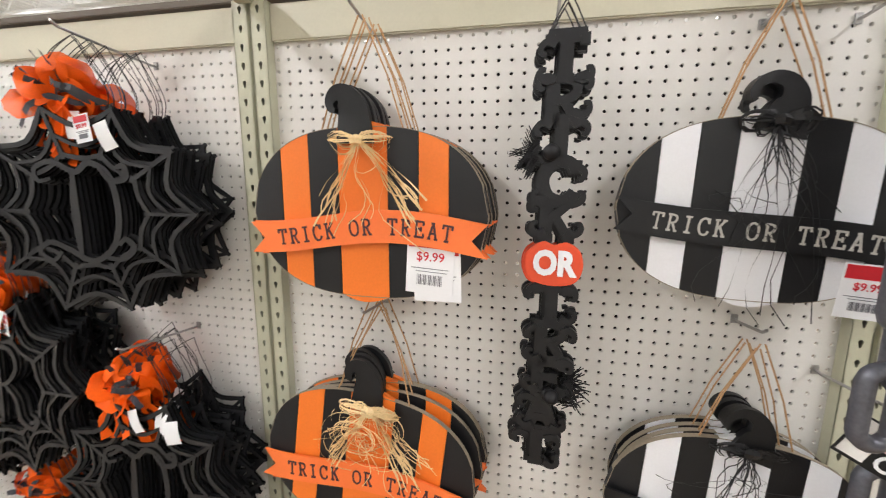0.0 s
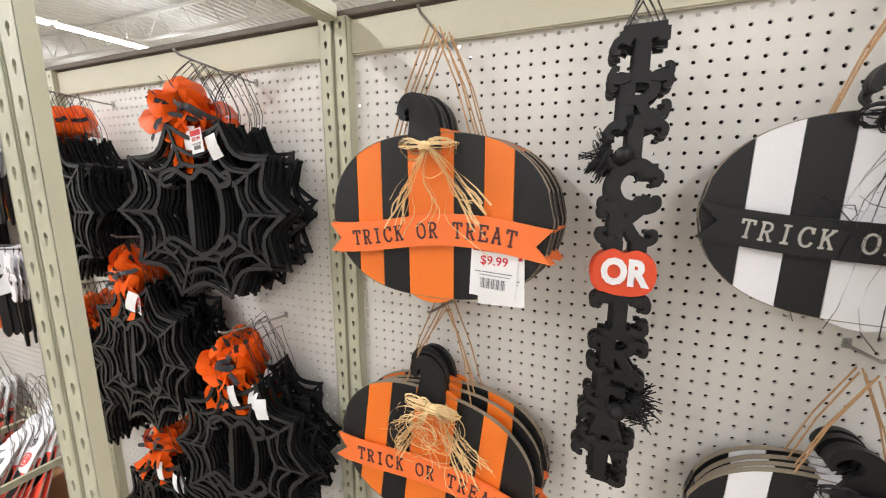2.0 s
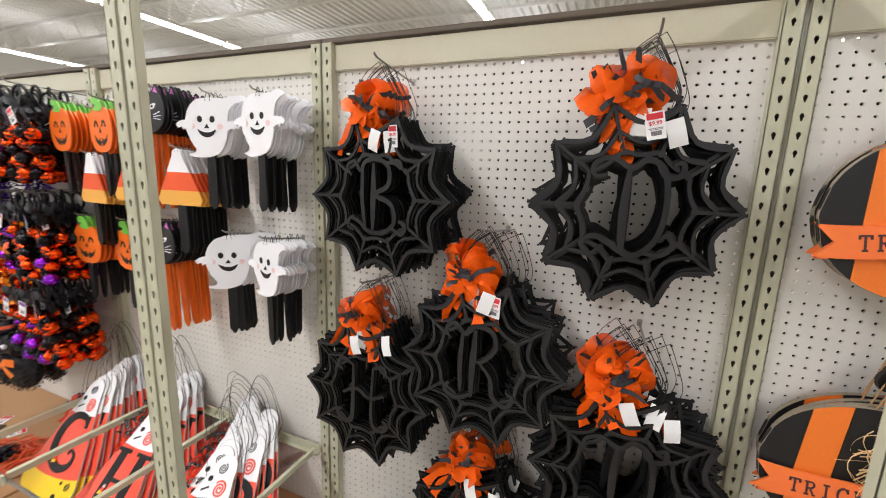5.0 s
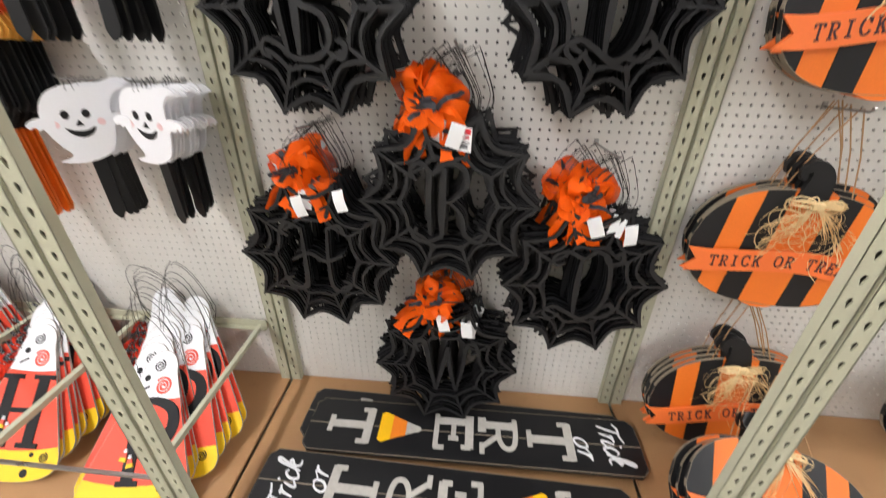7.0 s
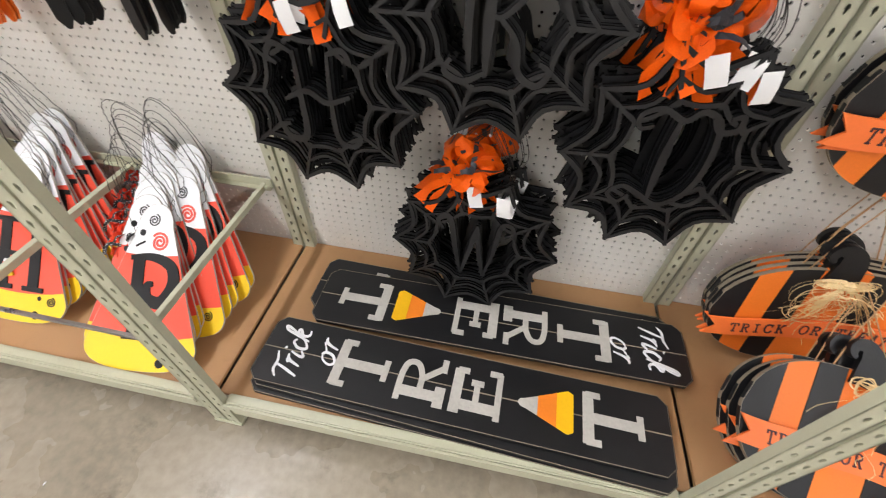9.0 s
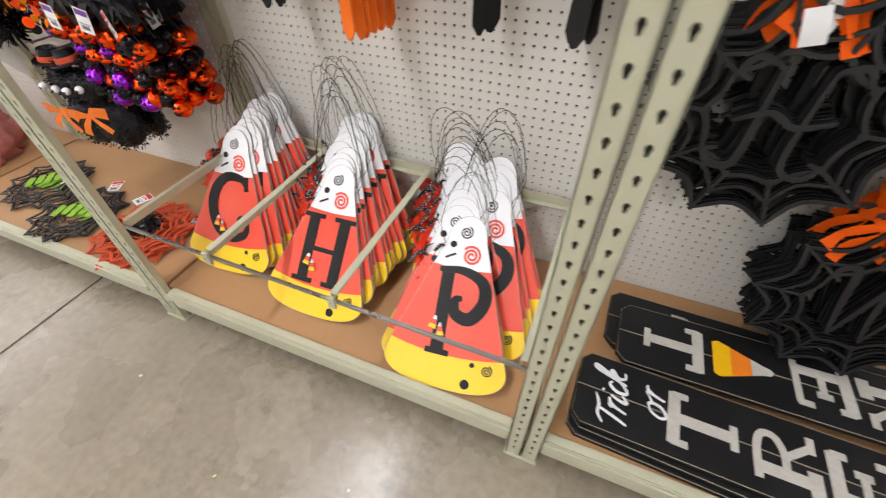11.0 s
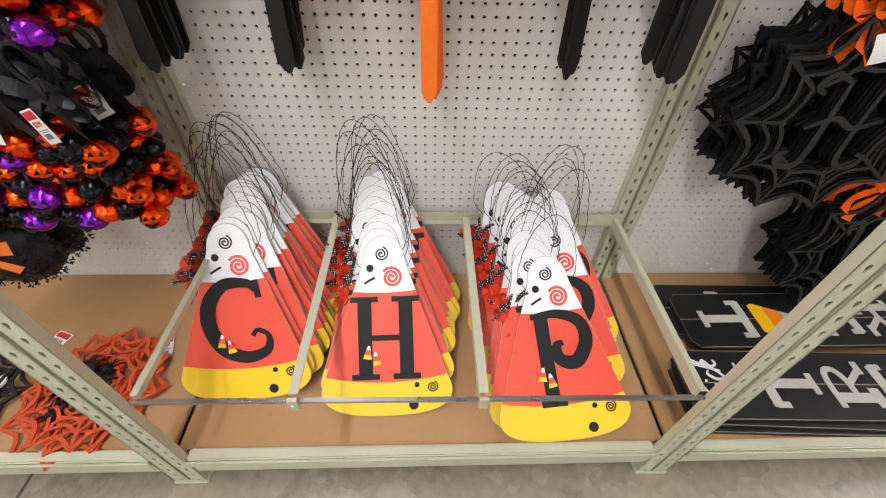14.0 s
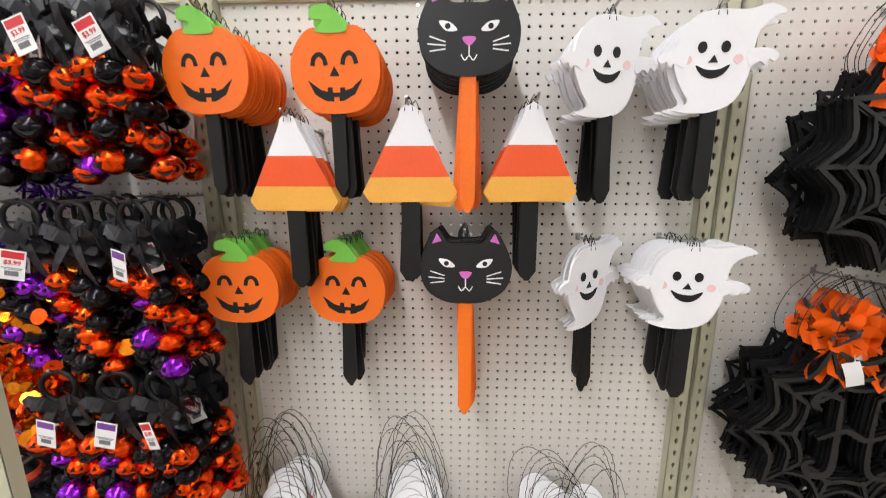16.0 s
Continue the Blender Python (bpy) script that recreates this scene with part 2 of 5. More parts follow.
def peg_panel(i, x0, x1):
    v, f = holed_sheet(x0 + 0.035, x1 - 0.035, DECK - 0.02, TOP_PEG, (0.0254, 0.0254), HOLE, 0.005)
    ob = link_mesh("wall_peg_%d" % i, v, f, M_PEG)
    tagged(ob, "off-white pegboard back panel with rows of small holes", "pegboard", "pegboard panels", "structure")
    # backing sheet, its colour holding the dark seen through the holes
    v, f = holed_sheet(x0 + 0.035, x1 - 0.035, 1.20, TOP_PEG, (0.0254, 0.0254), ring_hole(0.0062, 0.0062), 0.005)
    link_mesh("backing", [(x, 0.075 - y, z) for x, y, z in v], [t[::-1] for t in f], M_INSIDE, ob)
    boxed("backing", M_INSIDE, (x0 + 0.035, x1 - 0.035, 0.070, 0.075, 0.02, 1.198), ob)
    return ob


for i, (a, b) in enumerate(zip(BAYS, BAYS[1:])):
    peg_panel(i + 1, a, b)


def upright(x, y, z1, name, deep=0.034):
    """Two slotted posts back to back, with a groove between them."""
    base = new(name)
    base.matrix_basis = pose(x, y, 0)
    for s in (-1, 1):
        c = s * 0.0215
        v, f = holed_sheet(c - 0.018, c + 0.018, 0.0, z1, (0.036, 0.0381), SLOT, 0.0025)
        link_mesh("face", v, f, M_STEEL, base)
        bm = bmesh.new()
        box(bm, c - 0.0185, c - 0.016, 0.0, deep, 0, z1)
        box(bm, c + 0.016, c + 0.0185, 0.0, deep, 0, z1)
        part("side", bm, M_STEEL, base)
        bm = bmesh.new()
        box(bm, c - 0.016, c + 0.016, deep - 0.005, deep - 0.001, 0, z1)
        part("back", bm, M_SLOT, base)
    boxed("foot", M_STEEL, (-0.044, 0.044, -0.004, 0.04, 0.0, 0.012), base, 0.002)
    return tagged(base, "sage beige steel upright with rows of keyhole slots", "upright", "shelving uprights", "structure")


for bx in BAYS[1:-1]:
    upright(bx, -0.026, TOP + 0.005, "back_upright")
    upright(bx, FRONT, 1.86, "front_upright", 0.018)
    if bx == 0.0:
        bm = bmesh.new()
        box(bm, bx - 0.02, bx + 0.02, FRONT + 0.036, -0.03, TOP - 0.005, TOP + 0.03, 0.003)
        tagged(part("top_arm", bm, M_STEEL), "sage beige steel arm over the bay side", "steel arm", "top arms", "structure")
    bm = bmesh.new()
    box(bm, bx - 0.018, bx + 0.018, FRONT + 0.04, -0.03, 0.02, 0.10, 0.003)
    tagged(part("base_arm", bm, M_STEEL), "sage beige steel base arm", "steel arm", "base arms", "structure")

for a, b in zip(BAYS, BAYS[1:]):
    s = boxed("top_strip", M_STRIP, (a + 0.04, b - 0.04, -0.012, 0.0, TOP_PEG - 0.004, TOP), None, 0.003)
    tagged(s, "beige painted metal strip above the pegboard", "trim", "top strips", "structure")
    s = boxed("top_cap", M_DARKCAP, (a, b, -0.02, 0.09, TOP + 0.004, TOP + 0.02), None, 0.002)
    tagged(s, "thin brown edge along the top of the shelving", "trim", "top caps", "structure")
    bm = bmesh.new()
    box(bm, a + 0.041, b - 0.041, FRONT + 0.002, FRONT + 0.03, 0.075, DECK + 0.012, 0.004)
    box(bm, a + 0.041, b - 0.041, FRONT - 0.006, FRONT, DECK - 0.012, DECK + 0.012, 0.002)
    tagged(part("base_beam", bm, M_STEEL), "sage beige steel front beam under the bottom shelf", "beam", "base beams", "structure")
    k = boxed("base_shelf", M_BOARD, (a + 0.006, b - 0.006, FRONT + 0.03, -0.002, DECK - 0.012, DECK), None, 0.002)
    tagged(k, "light brown hardboard bottom shelf, scuffed", "shelf", "bottom shelves", "structure")
    boxed("kick_plate", M_SLOT, (a + 0.05, b - 0.05, FRONT + 0.05, FRONT + 0.06, 0.0, 0.12), k)


# ---- materials of the goods ----
M_BLACK = material("black_paint", lin(19, 19, 21), 0.46, spec=0.45, vary=0.12, scale=12, fine=220, bump=0.10, stains=0.10, dark=lin(46, 45, 45))
M_WEB = material("black_felt_web", lin(27, 27, 29), 0.42, spec=0.5, vary=0.15, scale=20, fine=500, bump=0.10)
M_ORANGE = material("orange_paint", lin(240, 122, 36), 0.5, vary=0.06, scale=10, fine=200, bump=0.08, rnd=0.03)
M_BANNER = material("banner_orange", lin(250, 124, 58), 0.5, vary=0.04, scale=10, fine=200, bump=0.06)
M_WHITE = material("white_paint", lin(236, 236, 238), 0.5, vary=0.03, scale=12, fine=200, bump=0.06, stains=0.08, dark=lin(200, 196, 190))
M_GREYTXT = material("grey_white_paint", lin(188, 184, 176), 0.6, vary=0.12, scale=16, fine=120, bump=0.1, stains=0.35, dark=lin(130, 126, 120))
M_EDGE = material("raw_wood_edge", lin(146, 134, 116), 0.7, vary=0.1)
M_RAFFIA = material("raffia", lin(240, 210, 156), 0.6, vary=0.15, scale=30, fine=300)
M_BLKRAFF = material("black_raffia", lin(26, 25, 27), 0.5, vary=0.2)
M_TWINE = material("jute_twine", lin(186, 146, 104), 0.8, vary=0.15, scale=40, fine=600, bump=0.3)
M_PURTXT = material("brown_ink", lin(74, 42, 48), 0.6)
M_PAPER = material("tag_paper", lin(240, 240, 240), 0.45, vary=0.02)
M_TAGRED = material("tag_red", lin(208, 40, 50), 0.4)
M_TAGPUR = material("tag_purple", lin(116, 62, 150), 0.4)
M_INK = material("dark_ink", lin(120, 120, 124), 0.6)
M_TULLE = material("orange_organza", lin(255, 100, 4), 0.6, vary=0.12, scale=30, fine=300, alpha=0.80, spec=0.2)
M_RED = material("red_tulle", lin(230, 58, 28), 0.6, vary=0.12, alpha=0.85, spec=0.2)
M_RIBBON = material("black_ribbon", lin(26, 26, 31), 0.45, vary=0.1)
M_GREYRIB = material("charcoal_satin_ribbon", lin(52, 52, 58), 0.35, vary=0.1)
M_WIRE = material("dark_wire", lin(62, 60, 58), 0.4, metal=0.8)
M_CHROME = material("zinc_hook", lin(170, 168, 165), 0.3, metal=0.9)
M_GREEN = material("stem_green", lin(120, 196, 76), 0.5, vary=0.05)
M_JACK = material("jack_orange", lin(242, 112, 24), 0.42, vary=0.04)
M_STAKE_O = material("stake_orange", lin(244, 116, 20), 0.42)
M_STAKE_B = material("stake_black", lin(20, 20, 21), 0.5, spec=0.35)
M_GHOST = material("ghost_white", lin(240, 240, 243), 0.45, vary=0.02)
M_PINK = material("pink_paint", lin(240, 206, 208), 0.5)
M_CATPINK = material("cat_pink", lin(206, 104, 190), 0.45)
M_CORNR = material("corn_red_orange", lin(240, 92, 44), 0.42)
M_CORNY = material("corn_amber", lin(240, 176, 76), 0.42)
M_CORNYEL = material("bright_yellow", lin(246, 190, 18), 0.45)
M_CARDR = material("card_coral", lin(238, 84, 62), 0.45, vary=0.04)
M_CARDY = material("card_yellow", lin(246, 206, 38), 0.45, vary=0.04)
M_CARDW = material("card_white", lin(240, 240, 242), 0.45, vary=0.02)
# board edge colour, greyed to include the shade between stacked cards
M_CARDRIM = material("card_rim_shade", lin(176, 168, 160), 0.7, vary=0.06)
M_CHEEK = material("cheek_red", lin(228, 88, 72), 0.5)
M_BELLO = material("orange_foil", lin(255, 84, 20), 0.16, metal=0.95, vary=0.15, scale=60, fine=300, bump=0.25)
M_BELLB = material("black_foil", lin(34, 32, 36), 0.14, metal=0.85, vary=0.2, bump=0.15)
M_BELLP = material("purple_foil", lin(150, 44, 215), 0.16, metal=0.95, vary=0.15, bump=0.2)
M_GOLD = material("gold_foil", lin(236, 140, 30), 0.18, metal=0.95, vary=0.2)
M_SILVER = material("silver_foil", lin(190, 192, 200), 0.2, metal=0.95, vary=0.2)
M_TINSEL = material("black_tinsel", lin(34, 33, 38), 0.22, metal=0.6, vary=0.4, scale=120, fine=700, bump=0.4)
M_PURTIN = material("purple_tinsel", lin(96, 44, 168), 0.25, metal=0.7, vary=0.4, scale=120, fine=700)
M_GLITRED = material("orange_glitter", lin(206, 72, 24), 0.45, vary=0.35, scale=200, fine=900, bump=0.5)
M_LIME = material("lime_glitter", lin(150, 200, 60), 0.5, vary=0.3, scale=200, fine=900, bump=0.4)
M_CLOTH = material("white_cloth", lin(232, 230, 224), 0.8, vary=0.05, sheen=0.3)
M_REDCLOTH = material("stained_cloth", lin(196, 120, 112), 0.85, vary=0.3, scale=14, stains=0.5, dark=lin(170, 60, 56))
M_GREYCHAIN = material("grey_plastic_chain", lin(96, 97, 104), 0.35, metal=0.4, vary=0.25, scale=20)
M_SPIRAL = material("black_ink_spiral", lin(24, 23, 25), 0.55, spec=0.35)


def dotted(name, ground, spot, pitch, size):
    """Cloth with round spots in an even net."""
    m = material(name, ground, 0.5, vary=0.08)
    N, L = m.node_tree.nodes, m.node_tree.links
    b = N["Principled BSDF"]
    old = b.inputs["Base Color"].links[0].from_socket
    tc = N.new("ShaderNodeTexCoord")
    vo = N.new("ShaderNodeTexVoronoi")
    vo.inputs["Scale"].default_value, vo.inputs["Randomness"].default_value = 1 / pitch, 0.15
    L.new(tc.outputs["Object"], vo.inputs["Vector"])
    lt = N.new("ShaderNodeMath"); lt.operation = "LESS_THAN"
    lt.inputs[1].default_value = size
    L.new(vo.outputs["Distance"], lt.inputs[0])
    mix = N.new("ShaderNodeMix"); mix.data_type = "RGBA"
    L.new(lt.outputs[0], mix.inputs[0]); L.new(old, mix.inputs[6])
    mix.inputs[7].default_value = spot
    L.new(mix.outputs[2], b.inputs["Base Color"])
    return m


M_DOTTED = dotted("dotted_ribbon", lin(26, 26, 30), lin(226, 226, 228), 0.0052, 0.30)


# ---- shapes in the plane x, z; the front faces -y ----
def smooth_line(pts, n=6, closed=False):
    """A Catmull-Rom line through points."""
    out, k = [], len(pts)
    for i in range(k if closed else k - 1):
        p = [pts[(i + d) % k] if closed else pts[min(max(i + d, 0), k - 1)] for d in (-1, 0, 1, 2)]
        for s in range(n):
            t = s / n
            out.append(tuple(0.5 * (2 * p[1][a] + (p[2][a] - p[0][a]) * t + (2 * p[0][a] - 5 * p[1][a] + 4 * p[2][a] - p[3][a]) * t * t + (3 * p[1][a] - p[0][a] - 3 * p[2][a] + p[3][a]) * t ** 3) for a in range(len(pts[0]))))
    if not closed:
        out.append(tuple(pts[-1]))
    return out


# black board edges, painted darker than the faces for shade inside the stacks
M_WEBEDGE_SHADE = material("black_board_edge_shade", lin(11, 11, 12), 0.8, spec=0.15)


def bar(bm, pts, width, y0, y1, closed=False, edge=0):
    """A flat bar of that width along a line in the plane."""
    n = len(pts)
    rows = []
    for i in range(n):
        a = pts[i - 1] if (i or closed) else pts[i]
        b = pts[(i + 1) % n] if (i < n - 1 or closed) else pts[i]
        dx, dz = b[0] - a[0], b[1] - a[1]
        d = math.hypot(dx, dz) or 1.0
        w = (width if not isinstance(width, (list, tuple)) else width[i]) / 2
        nx, nz = -dz / d * w, dx / d * w
        x, z = pts[i]
        rows.append([bm.verts.new(c) for c in ((x + nx, y0, z + nz), (x - nx, y0, z - nz), (x - nx, y1, z - nz), (x + nx, y1, z + nz))])
    for i in range(n if closed else n - 1):
        a, b = rows[i], rows[(i + 1) % n]
        for k in range(4):
            bm.faces.new((a[k], a[(k + 1) % 4], b[(k + 1) % 4], b[k])).material_index = edge if k else 0
    if not closed:
        bm.faces.new(rows[0]).material_index = edge
        bm.faces.new(rows[-1][::-1]).material_index = edge
    return bm


def disc(cx, cz, rx, rz=None, n=20, a0=0.0, a1=360.0):
    rz = rz or rx
    m = n if a1 - a0 >= 360 else n + 1
    return [(cx + math.cos(math.radians(a0 + (a1 - a0) * i / n)) * rx, cz + math.sin(math.radians(a0 + (a1 - a0) * i / n)) * rz) for i in range(m)]


def spiral(cx, cz, r, turns=2.2, n=26):
    return [(cx + math.cos(i / n * turns * math.tau) * r * (0.12 + 0.88 * i / n), cz + math.sin(i / n * turns * math.tau) * r * (0.12 + 0.88 * i / n)) for i in range(n + 1)]


def flat(name, outline, mat, parent, y0, y1, label="", holes=()):
    bm = bmesh.new()
    plate(bm, outline, y0, y1, holes)
    return part(name, bm, mat, parent, label)


def stroke(name, lines, width, mat, parent, y0, y1, label=""):
    bm = bmesh.new()
    for i, l in enumerate(lines):
        bar(bm, l, width, y0 - 0.00025 * i, y1)
    return part(name, bm, mat, parent, label)


SLAB = {
    "T": [[(0.02, 0.96), (0.98, 0.96)], [(0.5, 1), (0.5, 0)], [(0.28, 0.04), (0.72, 0.04)], [(0.06, 1), (0.06, 0.74)], [(0.94, 1), (0.94, 0.74)]],
    "R": [[(0.22, 1), (0.22, 0)], [(0.02, 0.04), (0.42, 0.04)], smooth_line([(0.02, 0.96), (0.55, 0.96), (0.8, 0.86), (0.8, 0.64), (0.55, 0.5), (0.22, 0.5)], 4), [(0.5, 0.5), (0.82, 0.04)], [(0.72, 0.04), (1, 0.04)]],
    "I": [[(0.5, 1), (0.5, 0)], [(0.22, 0.96), (0.78, 0.96)], [(0.22, 0.04), (0.78, 0.04)]],
    "C": [smooth_line([(0.9, 0.72), (0.78, 0.92), (0.5, 0.98), (0.2, 0.84), (0.07, 0.5), (0.2, 0.16), (0.5, 0.02), (0.78, 0.08), (0.93, 0.26)], 4), [(0.9, 1), (0.9, 0.68)]],
    "K": [[(0.22, 1), (0.22, 0)], [(0.02, 0.96), (0.42, 0.96)], [(0.02, 0.04), (0.42, 0.04)], [(0.84, 0.94), (0.24, 0.42)], [(0.45, 0.6), (0.84, 0.06)], [(0.66, 0.96), (1, 0.96)], [(0.66, 0.04), (1, 0.04)]],
    "O": [smooth_line([(0.5, 0.98), (0.16, 0.84), (0.05, 0.5), (0.16, 0.16), (0.5, 0.02), (0.84, 0.16), (0.95, 0.5), (0.84, 0.84), (0.5, 0.98)], 4)],
    "E": [[(0.2, 1), (0.2, 0)], [(0.02, 0.96), (0.9, 0.96)], [(0.02, 0.04), (0.94, 0.04)], [(0.2, 0.52), (0.66, 0.52)], [(0.88, 1), (0.88, 0.74)], [(0.92, 0), (0.92, 0.28)], [(0.66, 0.66), (0.66, 0.38)]],
    "A": [[(0.46, 0.97), (0.12, 0.04)], [(0.46, 0.97), (0.84, 0.04)], [(0.24, 0.36), (0.7, 0.36)], [(0, 0.04), (0.3, 0.04)], [(0.66, 0.04), (1, 0.04)], [(0.26, 0.96), (0.6, 0.96)]],
    "H": [[(0.2, 1), (0.2, 0)], [(0.8, 1), (0.8, 0)], [(0.2, 0.5), (0.8, 0.5)], [(0, 0.97), (0.4, 0.97)], [(0.6, 0.97), (1, 0.97)], [(0, 0.03), (0.4, 0.03)], [(0.6, 0.03), (1, 0.03)]],
    "N": [[(0.15, 0), (0.15, 1)], [(0.15, 1), (0.85, 0)], [(0.85, 0), (0.85, 1)]],
}


def letters(parent, mat, text, curve, size, thick, y0, y1, aspect=0.72, gap=0.2):
    """Slab letters set along a curve: curve(s) gives place and slope for s in metres from the middle."""
    adv = size * (aspect + gap)
    total = adv * len(text)
    k = 0
    for i, ch in enumerate(text):
        if ch == " ":
            continue
        s = -total / 2 + adv * (i + 0.5)
        (cx, cz), ang = curve(s)
        c, sn = math.cos(ang), math.sin(ang)
        bm = bmesh.new()
        for line in SLAB[ch]:
            pts = []
            for u, w in line:
                a, b = (u - 0.5) * size * aspect, (w - 0.5) * size
                pts.append((cx + a * c - b * sn, cz + a * sn + b * c))
            bar(bm, pts, thick, y0 - 0.00012 * (k % 7), y1)
            k += 1
        part("letter", bm, mat, parent)


def words(name, text, size, mat, parent, m, extrude=0.0006, shear=0.0, weight=0.0):
    """A line of the built-in font as a mesh, centred on m."""
    cu = bpy.data.curves.new("words", "FONT")
    cu.body, cu.size, cu.extrude, cu.shear, cu.offset = text, size, extrude, shear, weight
    cu.align_x, cu.align_y, cu.resolution_u = "CENTER", "CENTER", 3
    tmp = bpy.data.objects.new("words", cu)
    scene.collection.objects.link(tmp)
    me = bpy.data.meshes.new_from_object(tmp.evaluated_get(bpy.context.evaluated_depsgraph_get()))
    bpy.data.objects.remove(tmp)
    me.materials.clear()
    me.materials.append(mat)
    ob = new(name, me)
    ob.parent = parent
    ob.matrix_basis = m @ pose(0, 0, 0, 90)
    return ob


R = random.Random(7)


def thing(name, m, label, category, group=""):
    ob = new(name)
    ob.matrix_basis = m
    return tagged(ob, label, category, group)


def price_tag(parent, m, purple=False, price="$9.99", size=(0.075, 0.068)):
    w, h = size
    card = flat("price_tag", [(-w / 2, -h), (w / 2, -h), (w / 2, 0), (-w / 2, 0)], M_PAPER, parent, 0, 0.0008, "white paper tag with a %s band" % ("purple" if purple else "red"))
    card.matrix_basis = m
    flat("band", [(-w / 2 + 0.003, -h * 0.28), (w / 2 - 0.003, -h * 0.28), (w / 2 - 0.003, -0.003), (-w / 2 + 0.003, -0.003)], M_TAGPUR if purple else M_TAGRED, card, -0.0006, -0.0001)
    if not purple:
        tagged(words("price", price, h * 0.20, M_TAGRED, card, pose(0, -0.0006, -h * 0.42), 0.0003, weight=0.0002), kind="stuff")
    bm = bmesh.new()
    for k in range(16):
        x = -w * 0.26 + k * w * 0.52 / 15
        bar(bm, [(x, -h * 0.86), (x, -h * 0.70)], 0.0006 + 0.0009 * (k * 7 % 3), -0.0006, -0.0001)
    bar(bm, [(-w * 0.4, -h * 0.60), (w * 0.4, -h * 0.60)], 0.0014, -0.0006, -0.0001)
    bar(bm, [(-w * 0.3, -h * 0.65), (w * 0.36, -h * 0.65)], 0.0012, -0.0006, -0.0001)
    tagged(part("print", bm, M_INK, card), kind="stuff")
    return card


def blank_tag(parent, m, size):
    """The bare back of a tag, slightly curled."""
    w, h = size
    bm = bmesh.new()
    strip(bm, [(0, -0.004 * math.sin(t * 3.0), -h * t) for t in [i / 4 for i in range(5)]], w, (0, -1, 0))
    for f in list(bm.faces):
        f.smooth = True
    part("tag_back", bm, M_PAPER, parent, "blank white back of a paper tag", m)


def peg_hook(x, z, reach=0.22, rise=0.03):
    bm = bmesh.new()
    tube(bm, [(0, 0.004, 0), (0, -0.02, 0), (0, -reach * 0.6, rise * 0.5), (0, -reach, rise), (0, -reach - 0.012, rise + 0.008)], 0.0029, 6)
    box(bm, -0.006, 0.006, -0.005, -0.001, -0.008, 0.010, 0.001)
    ob = part("peg_hook", bm, M_CHROME, None, "", pose(x, 0, z))
    return tagged(ob, "bent zinc wire hook set in the pegboard", "hook", "pegboard hooks")


# ---- pumpkin plaques ----
PW, PH = 0.243, 0.163


def pumpkin_edge(x):
    u = min(abs(x) / PW, 1.0)
    return PH * max(1 - u ** 2.7, 0.0) ** (1 / 2.0)


def raffia(parent, mat, z, count, spread, length, name="raffia_bow", seed=1, width=0.0022, tangle=0):
    rr = random.Random(seed)
    bm = bmesh.new()
    for s in (-1, 1):
        for k in range(10):
            a, b = 0.030 + rr.random() * 0.042, rr.uniform(-0.010, 0.030)
            pts = [(s * a * math.sin(t * math.pi) * (0.5 + 0.5 * math.sin(t * math.pi)), -0.012 - 0.010 * math.sin(t * 6.28) - rr.random() * 0.004, z + b * math.sin(t * math.tau) * (0.6 if t < 0.5 else 1) + 0.004 * k / 9) for t in [i / 10 for i in range(11)]]
            strip(bm, pts, width * (0.6 + 0.9 * rr.random()), (rr.gauss(0, 0.4), -1, 0.3), 0.16)
    for k in range(count):
        stray = k % 6 == 0 or mat is M_BLKRAFF
        side = -1 if rr.random() < 0.5 else 1
        if stray:
            dx, ln = rr.uniform(-0.12, 0.12), length * rr.uniform(0.4, 1.4)
        else:
            dx = -spread * rr.uniform(0.55, 0.95) if side < 0 else spread * rr.uniform(0.95, 1.5)
            ln = length * rr.uniform(0.7, 1.1)
        amp = (0.042 if mat is M_BLKRAFF else 0.022) if stray else 0.008
        w1, w2, ph = rr.gauss(0, amp), rr.gauss(0, amp), rr.random() * 6
        pts = [(dx * t ** (1.1 if side < 0 else 0.85) + w1 * math.sin(t * 8 + ph) * t, -0.009 - 0.012 * math.sin(t * 3) - 0.006 * rr.random(), z - ln * t * (0.85 + 0.15 * t) + w2 * math.sin(t * 7 + ph) * t) for t in [i / 12 for i in range(13)]]
        strip(bm, pts, width * (0.6 if stray else 0.4 + 1.0 * rr.random()), (0.5 * math.sin(ph), -1, 0), 0.26)
    for k in range(tangle):
        cx, cz, a0, rad = rr.uniform(-0.05, 0.04), z - rr.uniform(0.02, 0.09), rr.random() * 6.3, rr.uniform(0.022, 0.055)
        sweep = rr.uniform(2.5, 6.0)
        pts = [(cx + rad * math.cos(a0 + sweep * t) * (1 + 0.5 * t), -0.016 - 0.010 * math.sin(3 * t + k), cz + rad * 0.8 * math.sin(a0 + sweep * t) * (1 + 0.3 * t)) for t in [i / 14 for i in range(15)]]
        strip(bm, pts, width * rr.uniform(0.4, 1.0), (rr.gauss(0, 0.4), -1, rr.gauss(0, 0.4)), 0.15)
    tube(bm, [(-0.010, -0.016, z), (0.0, -0.02, z + 0.002), (0.010, -0.016, z)], 0.009, 6)
    return tagged(part(name, bm, mat, parent, "tied bow of loose straw strands" if mat is M_RAFFIA else "tied bow of loose black strands"), kind="stuff")


